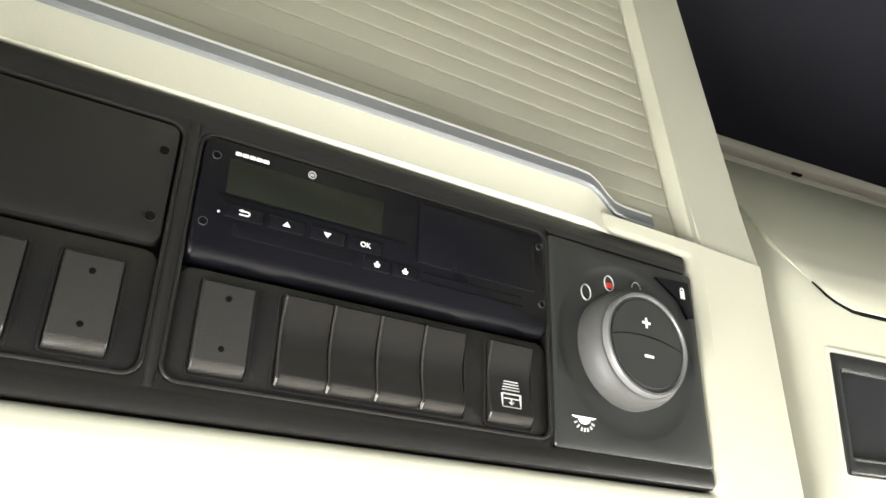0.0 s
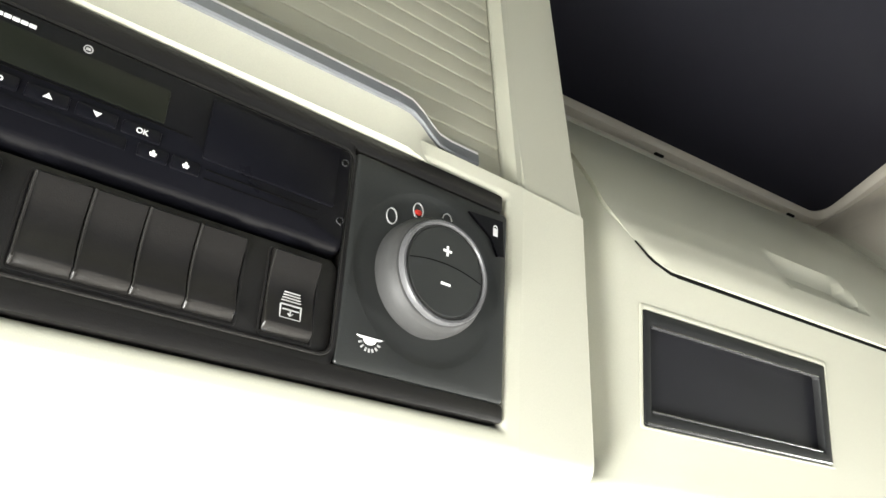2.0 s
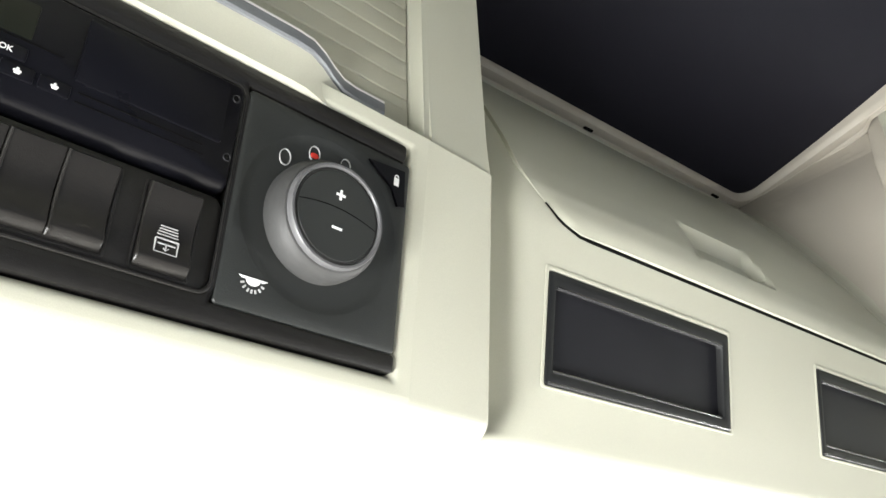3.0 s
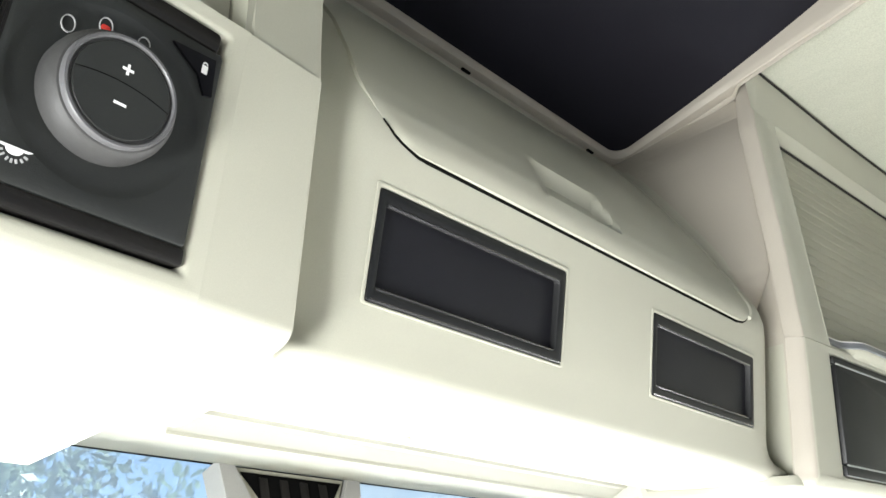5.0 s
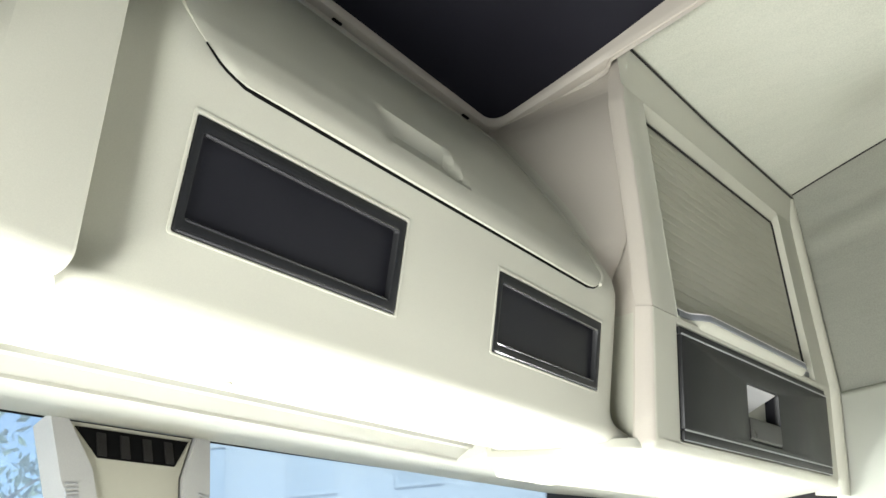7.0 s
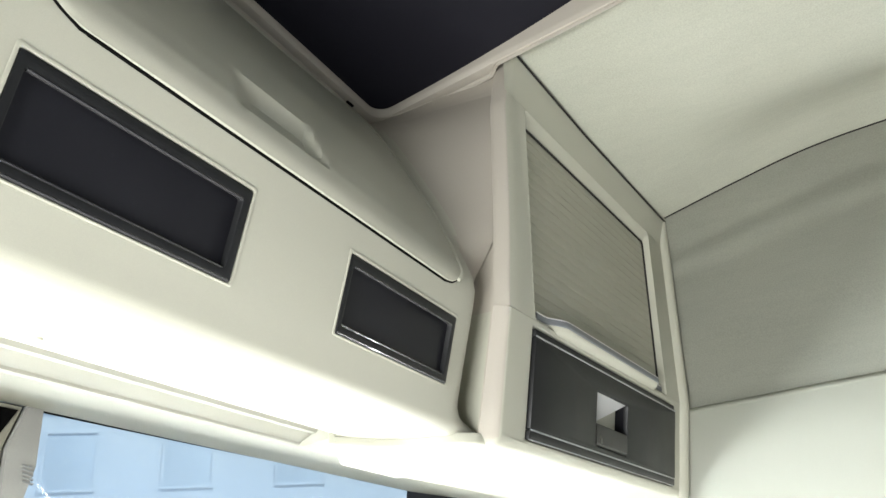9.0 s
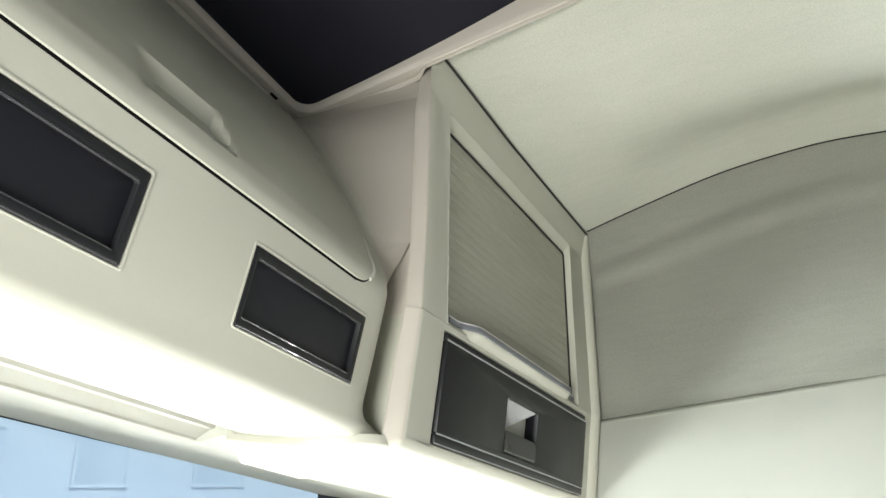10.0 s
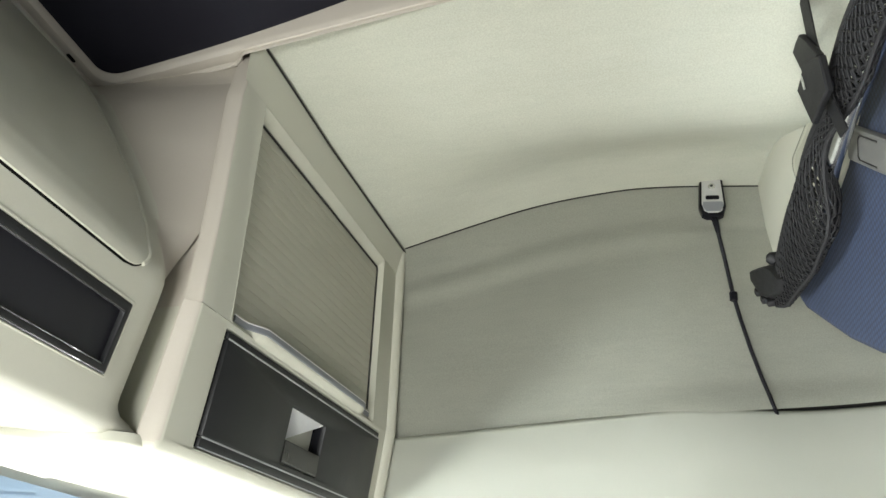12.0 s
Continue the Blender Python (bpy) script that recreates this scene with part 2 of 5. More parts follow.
def bezel(outer, inner, w0, w1, ro=0.001, ri=0.001, e=0.001, depth=None, bm=None, n=3):
    """A frame between two rectangles (u0, u1, v0, v1), with softened edges."""
    o, i, d = outer, inner, w0 if depth is None else depth
    grow = lambda q, k: (q[0] + k, q[1] - k, q[2] + k, q[3] - k)
    return loft([ring(*o, w0, ro, n), ring(*o, w1 - e, ro, n), ring(*grow(o, e * 0.3), w1 - e * 0.3, ro, n), ring(*grow(o, e), w1, ro, n), ring(*grow(i, -e), w1, ri + e, n),
                 ring(*grow(i, -e * 0.3), w1 - e * 0.3, ri, n), ring(*i, w1 - e, ri, n), ring(*i, d, ri, n)], closed=True, bm=bm)


def disc(u, v, w0, w1, r, e=0.0004, n=32, bm=None):
    return loft([circle(u, v, w0, r, n), circle(u, v, w1 - e, r, n), circle(u, v, w1, r - e, n)], bm=bm)


def tube(points, r, n=6, bm=None, flat=1.0, caps=True):
    """A round or flattened strand along points; r may be a list, one radius for each."""
    pts = [Vector(p) for p in points]
    rings, side = [], None
    for k, p in enumerate(pts):
        d = (pts[min(k + 1, len(pts) - 1)] - pts[max(k - 1, 0)]).normalized()
        side = d.orthogonal().normalized() if side is None else (side - d * side.dot(d)).normalized()
        up = d.cross(side)
        q = r[k] if isinstance(r, list) else r
        rings.append([p + side * q * math.cos(2 * math.pi * j / n) + up * q * flat * math.sin(2 * math.pi * j / n) for j in range(n)])
    return loft(rings, caps=caps, bm=bm)


def bar(u0, v0, u1, v1, width, w0, w1, bm=None):
    """A thin straight printed stroke from one point to another."""
    bm = bm or bmesh.new()
    d = Vector((u1 - u0, v1 - v0, 0)).normalized()
    s = Vector((-d.y, d.x, 0)) * width / 2
    p, q = Vector((u0, v0, 0)), Vector((u1, v1, 0))
    return loft([[(*(c.xy), w) for c in (p + s, p - s, q - s, q + s)] for w in (w0, w1)], bm=bm)


def arc_stroke(u, v, r, a0, a1, width, w0, w1, n=12, bm=None):
    bm = bm or bmesh.new()
    rows = []
    for k in range(n + 1):
        a = radians(a0 + (a1 - a0) * k / n)
        c, s = math.cos(a), math.sin(a)
        rows.append([(u + (r - width / 2) * c, v + (r - width / 2) * s, w0), (u + (r - width / 2) * c, v + (r - width / 2) * s, w1),
                     (u + (r + width / 2) * c, v + (r + width / 2) * s, w1), (u + (r + width / 2) * c, v + (r + width / 2) * s, w0)])
    return loft(rows, bm=bm)


def poly(points, w0, w1, bm=None):
    return loft([[(u, v, w) for u, v in points] for w in (w0, w1)], bm=bm)


def lettering(text, size, u, v, w, mat, parent, name="lettering", bold=0.0):
    """Letters of the built-in font, laid on a face."""
    curve = bpy.data.curves.new(name, "FONT")
    curve.body, curve.size, curve.extrude, curve.offset = text, size, 0.00012, bold
    curve.align_x, curve.align_y = "CENTER", "CENTER"
    tmp = bpy.data.objects.new(name, curve)
    scene.collection.objects.link(tmp)
    bpy.context.view_layer.update()
    me = bpy.data.meshes.new_from_object(tmp.evaluated_get(bpy.context.evaluated_depsgraph_get()))
    bpy.data.objects.remove(tmp)
    me.materials.append(mat)
    ob = new(name, me)
    ob.parent = parent
    ob.matrix_basis = pose(u, v, w)
    return ob


def surface(grid, thick=0.0, skip=None, bm=None):
    """A sheet through rows of points; skip(i, j) leaves a cell out. thick: it gets a back along +offset."""
    bm = bm or bmesh.new()
    rows = [[bm.verts.new(p) for p in r] for r in grid]
    for i in range(len(rows) - 1):
        for j in range(len(rows[0]) - 1):
            if not (skip and skip(i, j)):
                bm.faces.new((rows[i][j], rows[i][j + 1], rows[i + 1][j + 1], rows[i + 1][j]))
    if thick:
        bmesh.ops.solidify(bm, geom=bm.faces[:], thickness=thick)
    return bm


def steps(a, b, n):
    return [a + (b - a) * k / n for k in range(n + 1)]


def between(x, table):
    """Reads a value off a table of (x, value) rows."""
    return float(np.interp(x, [r[0] for r in table], [r[1] for r in table]))


def shell(grid, shift, skip=None):
    """A sheet through rows of points with a second skin behind it, moved by shift, and walls along every edge."""
    bm = bmesh.new()
    d = Vector(shift)
    front = [[bm.verts.new(p) for p in r] for r in grid]
    back = [[bm.verts.new(Vector(p) + d) for p in r] for r in grid]
    cells = {(i, j) for i in range(len(grid) - 1) for j in range(len(grid[0]) - 1) if not (skip and skip(i, j))}
    for i, j in cells:
        bm.faces.new((front[i][j], front[i][j + 1], front[i + 1][j + 1], front[i + 1][j]))
        bm.faces.new((back[i + 1][j], back[i + 1][j + 1], back[i][j + 1], back[i][j]))
        for di, dj, a, b in ((-1, 0, (i, j), (i, j + 1)), (1, 0, (i + 1, j + 1), (i + 1, j)), (0, -1, (i + 1, j), (i, j)), (0, 1, (i, j + 1), (i + 1, j + 1))):
            if (i + di, j + dj) not in cells:
                bm.faces.new((front[a[0]][a[1]], back[a[0]][a[1]], back[b[0]][b[1]], front[b[0]][b[1]]))
    return bm


ROOT = Matrix.Identity(4)

# ---- the shell of the cab ----


def smooth(a, b, x):
    t = min(1, max(0, (x - a) / (b - a)))
    return t * t * (3 - 2 * t)


def wall_x(y):
    return 1.075 + 0.05 * smooth(-0.3, -0.7, y)


def seam_z(y):
    return sum(seam_line(y + d) for d in (-0.04, -0.02, 0.0, 0.02, 0.04)) / 5


def seam_line(y):
    return between(y, [(-0.8, 2.205), (-0.6, 2.222), (-0.46, 2.229), (-0.31, 2.234), (-0.19, 2.230), (-0.1, 2.220), (0.0, 2.200), (0.087, 2.182), (0.174, 2.162), (0.3, 2.135)])


def roof_z(x, y):
    base = between(y, [(-0.8, 2.125), (-0.59, 2.135), (-0.3, 2.155), (-0.1, 2.172), (0.05, 2.174), (0.15, 2.166), (0.22, 2.160), (0.30, 2.147), (0.5, 2.121)])
    base += 0.012 * (1 - smooth(0.42, 0.72, abs(x))) * smooth(0.02, 0.20, y) * smooth(0.36, 0.26, y)
    inside = smooth(0.19, 0.0, y)
    base -= 0.036 * inside * smooth(0.38, 0.60, abs(x))
    return base + (seam_z(y) - base) * (inside * smooth(0.62, 0.95, abs(x)) + (1 - inside) * max(0.0, (abs(x) - 0.55) / 0.51) ** 2.3)


HATCH_X, HATCH_BACK, HATCH_FRONT = 0.374, -0.42, 0.458
xs = sorted(set([-HATCH_X, HATCH_X] + [round(v, 4) for v in steps(-1.06, 1.06, 40) if abs(abs(v) - HATCH_X) > 0.02]))
ys = sorted(set([HATCH_BACK, HATCH_FRONT] + [round(v, 4) for v in steps(-0.8, 0.5, 26) if abs(v - HATCH_BACK) > 0.01 and abs(v - HATCH_FRONT) > 0.01]))
in_hatch = lambda i, j: ys[i] >= HATCH_BACK - 1e-6 and ys[i + 1] <= HATCH_FRONT + 1e-6 and xs[j] >= -HATCH_X - 1e-6 and xs[j + 1] <= HATCH_X + 1e-6


def roof_point(c, y):
    x = c if abs(c) < 0.5 else math.copysign(0.5 + (abs(c) - 0.5) * (wall_x(y) - 0.529) / 0.56, c)
    return (x, y, roof_z(c, y))


ceiling = part("ceiling", shell([[roof_point(x, y) for x in xs] for y in ys], (0, 0, 0.02), in_hatch), LINER, sharp=60)
tagged(ceiling, "grey-beige cloth roof lining, softly curved to the walls", "ceiling", kind="structure")


def side_wall(s, name, label):
    rows = []
    for k in range(61):
        f = k / 60
        row = []
        for y in steps(0.30, -0.80, 44):
            z = 1.755 + (seam_z(y) - 1.755) * f
            crease = 0.77 + 0.05 * smooth(0.1, -0.5, y)
            lean = 0.030 * max(0.0, (f - crease) / (1 - crease)) + 0.006 * math.sin(math.pi * f)
            lean += 0.009 * smooth(crease - 0.10, crease - 0.01, f) * (1 - smooth(crease - 0.01, crease + 0.06, f)) * smooth(-0.56, -0.34, y)
            lean += 0.012 * (1 - smooth(0.0, 0.14, f)) * smooth(-0.10, -0.40, y)
            ripple = 0.0012 * noise.noise(Vector((y * 7, z * 7, s)))
            row.append((s * (wall_x(y) - lean + ripple), y, z))
        rows.append(row)
    return tagged(part(name, surface(rows, thick=0.015 * s), LINER, sharp=60), label, "wall", kind="structure")


side_wall(1, "wall_right", "grey-beige cloth side wall with a faint crease near its top seam")
side_wall(-1, "wall_left", "grey-beige cloth side wall on the driver's side")
for s, name in ((1, "trim_right"), (-1, "trim_left")):
    seam = tube([(s * (wall_x(y) - 0.0315), y, seam_z(y) - 0.001) for y in steps(0.175, -0.80, 40)], 0.0016, 5)
    tagged(part(name, seam, DARK), "dark seam between roof lining and side wall", "seam", kind="structure")
    rows = []
    for f, d in ((0, -0.016), (0.0, 0.004), (0.004, 0.010), (0.012, 0.014), (0.10, 0.011), (0.24, 0.005), (0.36, 0.0)):
        rows.append([(s * (wall_x(y) - d), y, 1.768 - 0.018 * smooth(-0.3, -0.6, y) - f) for y in steps(0.26, -0.80, 40)])
    ledge = part("door_header_trim_right" if s > 0 else "door_header_trim_left", surface(rows, thick=0.008 * s), PALE, sharp=50)
    tagged(ledge, "smooth cream plastic panel above the cab door", "panel", kind="structure")


def box(bm, x0, x1, y0, y1, z0, z1):
    bmesh.ops.create_cube(bm, size=1, matrix=Matrix.Translation(((x0 + x1) / 2, (y0 + y1) / 2, (z0 + z1) / 2)) @ Matrix.Diagonal((x1 - x0, y1 - y0, z1 - z0, 1)))
    return bm


# lower walls with the openings of the door windows, rear wall, front wall, floor
for s, name in ((1, "door_1"), (-1, "door_2")):
    bm = bmesh.new()
    x0, x1 = sorted((s * 1.062, s * 1.12))
    for y0, y1, z0, z1 in ((-0.80, 0.9, 0, 0.86), (-0.80, -0.18, 0.86, 1.41), (0.70, 0.9, 0.86, 1.41)):
        box(bm, x0, x1, y0, y1, z0, z1)
    door = tagged(part(name, bm, CHARCOAL), "closed cab door with a charcoal inner panel and a clear window", "door", kind="structure")
    bm = bmesh.new()
    box(bm, s * 1.088 - 0.002, s * 1.088 + 0.002, -0.18, 0.70, 0.86, 1.41)
    pane = part("pane", bm, CLEAR, door)
    pane.visible_shadow = False
bm = box(bmesh.new(), -1.14, 1.14, -0.83, -0.79, 0, 2.30)
tagged(part("wall_rear", bm, CHARCOAL), "charcoal cloth rear wall of the cab", "wall", kind="structure")
# unseen floor, kept pale so that it throws window light upwards
bm = box(bmesh.new(), -1.14, 1.14, -0.83, 1.25, -0.04, 0)
tagged(part("floor", bm, FLOOR), "pale beige cab floor, unseen, that bounces the window light", "floor", kind="structure")
bm = box(bmesh.new(), -1.14, 1.14, 1.08, 1.12, 0, 0.86)
tagged(part("wall_front", bm, DARK), "dark lower front wall of the cab under the windscreen", "wall", kind="structure")

bm = bmesh.new()
box(bm, -1.16, 1.16, -0.83, 0.885, 2.30, 2.33)
for s in (-1, 1):
    box(bm, min(s * 1.14, s * 1.17), max(s * 1.14, s * 1.17), -0.83, 0.885, 1.40, 2.30)
box(bm, -1.14, 1.14, 0.855, 0.885, 1.735, 2.30)
box(bm, -1.14, 1.14, -0.83, -0.80, 2.20, 2.30)
tagged(part("roof_shell", bm, DARK), "outer shell of the lorry cab", "cab shell", kind="structure")

for s, name in ((1, "pillar_right"), (-1, "pillar_left")):
    bm = box(bmesh.new(), min(s * 1.03, s * 1.12), max(s * 1.03, s * 1.12), 0.9, 1.08, 0.86, 1.62)
    tagged(part(name, bm, PALE), "pale cream windscreen pillar beside the door", "pillar", kind="structure")

# rear locker face high on the rear wall
bm = loft([ring(-1.130, -0.40, 1.99, 2.262, w, 0.004) for w in (-0.19, -0.004)] + [ring(-1.126, -0.404, 1.994, 2.258, 0, 0.004)])
locker = thing("rear_locker", panel((0, -0.590, 0), 180, 0), "cream plastic locker face high on the rear wall", "locker")
part("body", bm, CREAM, locker)
part("recessed_plate", bezel((-0.862, -0.60, 2.03, 2.135), (-0.856, -0.606, 2.036, 2.129), 0.0002, 0.0016, 0.02, 0.018, 0.0006), BEIGE, locker, "beige inset plate with rounded corners")
part("plate_face", slab(-0.856, -0.606, 2.036, 2.129, 0.0002, 0.0010, 0.018), BEIGE, locker)
path = ring(-0.863, -0.599, 2.029, 2.136, 0.0004, 0.02, 6)
part("joint", tube(path + path[:2], 0.0014, 6, caps=False), DARK, locker, "dark joint round the inset plate")

# ---- windscreen and its header ----
WS_TOP, WS_FOOT = (0.845, 1.711), (1.085, 0.87)
front_line = [(0.60, 1.642), (0.72, 1.675), (0.828, 1.7035), (0.840, 1.708), (0.846, 1.716), (0.846, 1.74)]
header_line = [(0.420, 1.632), (0.440, 1.6285), (0.452, 1.6262), (0.4525, 1.6260), (0.4578, 1.6222), (0.4630, 1.6217), (0.4635, 1.6214), (0.4795, 1.6150), (0.4815, 1.6128), (0.485, 1.6115), (0.50, 1.6160)] + front_line
plain_line = [(0.420, 1.645), (0.4274, 1.6150), (0.4280, 1.6146), (0.435, 1.6144), (0.445, 1.6141), (0.455, 1.6136), (0.462, 1.6130), (0.470, 1.6124), (0.478, 1.6118), (0.485, 1.6115), (0.50, 1.6160)] + front_line
rows = []
for x, shape in ((-1.06, plain_line), (-0.335, plain_line), (-0.318, plain_line), (-0.306, header_line), (0.234, header_line), (0.238, plain_line), (1.06, plain_line)):
    rows.append([(x, y, z) for y, z in shape])
header = part("header_trim", surface(rows, thick=0.004), CREAM, sharp=25)
tagged(header, "cream header panel above the windscreen with a long groove", "header", kind="structure")
bm = disc(0, 0, 0, 0.0022, 0.0035)
part("screw_cap", bm, CREAM, header, m=Matrix.Translation((-0.144, 0.4125, 1.6145)) @ pose(0, 0, 0, 180))

pane_m = lambda t: (WS_TOP[0] + (WS_FOOT[0] - WS_TOP[0]) * t, WS_TOP[1] + (WS_FOOT[1] - WS_TOP[1]) * t)
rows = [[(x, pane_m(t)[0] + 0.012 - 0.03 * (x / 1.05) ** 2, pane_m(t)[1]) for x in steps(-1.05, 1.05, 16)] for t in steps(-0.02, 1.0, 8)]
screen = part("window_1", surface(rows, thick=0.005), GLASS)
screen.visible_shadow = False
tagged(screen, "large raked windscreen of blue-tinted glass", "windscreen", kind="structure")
rows = [[(x, pane_m(t)[0] + 0.008 - 0.03 * (x / 1.05) ** 2, pane_m(t)[1]) for x in steps(-1.05, 1.05, 16)] for t in (-0.03, -0.012, 0.0025)]
part("dark_band", surface(rows, thick=0.002), DARK, screen, "dark printed band along the upper glass edge")

# ---- centre of the overhead console ----
FACE_TILT = math.tan(radians(16))
FLAP_LINE = [(1.7815, 0.2866), (1.80, 0.2875), (1.823, 0.2925), (1.846, 0.299), (1.89, 0.3145), (1.934, 0.3365), (1.98, 0.366), (2.022, 0.393), (2.06, 0.419), (2.09, 0.440), (2.125, 0.4625), (2.135, 0.470)]


def face_y(z):
    return 0.31 + (1.70 - z) * FACE_TILT if z < 1.7815 else between(z, FLAP_LINE)


def bow(x, z):
    """How far the flap's face falls back towards its right edge."""
    return between(z, [(1.79, 0.0), (1.82, 0.006), (1.87, 0.013), (1.94, 0.010), (1.98, 0.0026), (2.022, -0.0021), (2.06, -0.0057), (2.09, -0.0055), (2.125, 0.0)]) * smooth(0.10, 0.30, x)


SLOTS = ((-0.262, -0.055), (0.080, 0.293))
SLOT_Z = (1.6612, 1.7390)
FLAP_FOOT = 1.7705
FLAP_X = (-0.284, 0.286)
TURN_X = 0.293
profile = [(y, 1.6145, 0) for y in (0.4275, 0.41, 0.385)]
r = 0.019
foot_y = face_y(1.6145 + r)
for k in range(0, 9):
    a = radians(74 * k / 8)
    profile.append((foot_y + (r - 0.004) * (1 - math.sin(a)), 1.6145 + r - r * math.cos(a), 1))
profile = [p for p in profile if p[1] < 1.652] + [(face_y(z), z, 1) for z in (1.640, 1.648)]
for z in (1.6565, SLOT_Z[0], 1.68, 1.70, 1.72, SLOT_Z[1], 1.750, 1.760, FLAP_FOOT - 0.003, FLAP_FOOT - 0.0024, 1.785, 1.80):
    profile.append((face_y(z), z, 1))
for z in steps(1.81, 2.09, 14) + [2.1055, 2.106, 2.114, 2.118]:
    profile.append((face_y(z), z, 1))
cols = sorted(set([-0.270, TURN_X, -0.226, -0.2255, 0.2555, 0.256] + [x for s in SLOTS for x in s] + [round(v, 4) for v in steps(-0.22, 0.26, 12)]))


def sway(z):
    """How far the right cabinet's edge leans away from the console near its top."""
    return 0.213 * max(0.0, z - 2.075)


def shelf_row(y, z, on_face):
    """One level of the console: a straight face that rolls back at either end towards the cabinets' inner sides."""
    end = between(z, [(1.6145, 0.372), (1.62, 0.352), (1.63, 0.334), (1.645, 0.321), (1.77, 0.284), (2.17, 0.246)])
    sides = {}
    corner_x = between(z, [(1.60, 0.350), (1.75, 0.350), (1.79, 0.336), (1.83, 0.328), (1.87, 0.328), (1.94, 0.322), (2.01, 0.315), (2.05, 0.322), (2.08, 0.335), (2.10, 0.350), (2.106, 0.355), (2.114, 0.363), (2.118, 0.368)])
    r = between(z, [(1.60, 0.012), (1.77, 0.014), (1.90, 0.016), (2.10, 0.014), (2.118, 0.014)])
    for s in (-1, 1):
        if s > 0 and on_face:
            corner = Vector((corner_x, y + bow(0.30, z)))
            rib = Vector((0.381 + sway(z), min(end + 0.003, corner.y - 0.002)))
            a, b = corner - Vector((r, 0)), corner + (rib - corner).normalized() * min(r, 0.8 * (rib - corner).length)
            line = [a * (1 - t) ** 2 + corner * 2 * t * (1 - t) + b * t * t for t in (0.0, 0.2, 0.4, 0.6, 0.8, 1.0)]
            up = smooth(1.772, 1.880, z)
            groove = [(0.316, 0.0005), (0.327, 0.0024), (0.337, 0.0062), (0.346, 0.0114), (0.355, 0.0180), (0.365, 0.0270), (0.380, 0.0430)]
            sides[1] = [(p.x * up + g[0] * (1 - up), p.y * up + (y + g[1] * smooth(1.622, 1.655, z)) * (1 - up)) for p, g in zip(line + [rib], groove)]
            continue
        if s < 0 and on_face:
            fall = ((0.006, 0.0005), (0.012, 0.002), (0.018, 0.005), (0.024, 0.009), (0.030, 0.0135), (0.038, 0.019), (0.062, 0.030))
            sides[s] = [(-0.270 - d, y + k * smooth(1.622, 1.650, z)) for d, k in fall]
            continue
        start = TURN_X if s > 0 else TURN_X - 0.006
        sides[s] = [(s * (start + (0.370 - start) * math.sin(radians(a))), y) for a in (15, 30, 45, 60, 75, 90)] + [(s * 0.385, y)]
    back = lambda x: bow(x, z) + (0.007 if FLAP_FOOT - 0.0025 < z < 2.1058 and -0.2257 <= x <= 0.2557 else 0.0)
    top = lambda q: z if z < 2.116 else 2.1205 + (0.46 - q) * 0.105
    return [(x, q, z) for x, q in sides[-1][::-1]] + [(x, y + back(x), z) for x in cols] + [(x + sway(top(q)) - sway(z), q, top(q)) for x, q in sides[1]]


grid = [shelf_row(*p) for p in profile]
zs = [p[1] for p in profile]
off = 7


def in_slot(i, j):
    if not (zs[i] >= SLOT_Z[0] - 1e-6 and zs[i + 1] <= SLOT_Z[1] + 1e-6 and zs[i + 1] > zs[i]):
        return False
    k = j - off
    return 0 <= k < len(cols) - 1 and any(cols[k] >= s[0] - 1e-6 and cols[k + 1] <= s[1] + 1e-6 for s in SLOTS)


console = thing("overhead_console", ROOT, "cream centre console over the windscreen with two slots and a flap", "console")
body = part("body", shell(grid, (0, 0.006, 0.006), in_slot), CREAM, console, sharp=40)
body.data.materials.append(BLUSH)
# faces at the upper right end take the pinkish beige
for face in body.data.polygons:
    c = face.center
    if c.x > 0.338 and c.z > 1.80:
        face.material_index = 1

# the flap with its finger pocket


def corner_cut(s, r):
    return r - math.sqrt(max(0, r * r - (r - min(s, r)) ** 2))


def flap_edge(z):
    """The flap's ends at a height: the left and the right edge."""
    d = z - FLAP_FOOT
    right = between(z, [(1.77, 0.288), (1.81, 0.291), (1.84, 0.304), (1.87, 0.310), (1.94, 0.304), (2.01, 0.296), (2.11, 0.290)])
    return FLAP_X[0] + corner_cut(d, 0.055), right - corner_cut(d, 0.030)


def pocket_depth(x, z):
    """A slanted scoop for the fingers."""
    right = 0.027 - 0.022 * (z - 1.797) / 0.0405
    return min(0.016, max(0.0, min((1.8375 - z) * 0.62, (z - 1.7965) * 0.95, (x + 0.094) * 0.34, (right - x) * 1.0)))


def lift(x):
    return 0.0006 + 0.0022 * smooth(-0.28, -0.15, x)


rows = []
FLAP_TOP = 2.1075
flap_z = sorted(set([FLAP_FOOT + d for d in (0, 0.0015, 0.0045, 0.009, 0.015, 0.021)] + steps(1.7965, 1.8375, 12) + [1.842, 1.852, 1.865, 1.89, 1.915, 1.945, 1.97, 2.0, 2.03, 2.06, 2.09, 2.10, FLAP_TOP]))
inner = [-0.20, -0.15, -0.115, -0.10] + steps(-0.094, 0.027, 16) + [0.034, 0.05, 0.08, 0.12, 0.16, 0.20, 0.225]
for z in flap_z:
    x0, x1 = flap_edge(z)
    row = []
    for x in [x0, x0 + 0.002, x0 + 0.02] + inner + [x1 - 0.02, x1 - 0.002, x1]:
        rim = 0.0005 if x == x0 else 0.0022 if x == x1 else 0.0
        row.append((x, face_y(z) + bow(x, z) - lift(x) + pocket_depth(x, z) + rim, z))
    rows.append(row)
flap = part("flap", shell(rows, (0, 0.003, -0.0005)), CREAM, console, "cream curved shelf flap with a finger pocket", sharp=24)

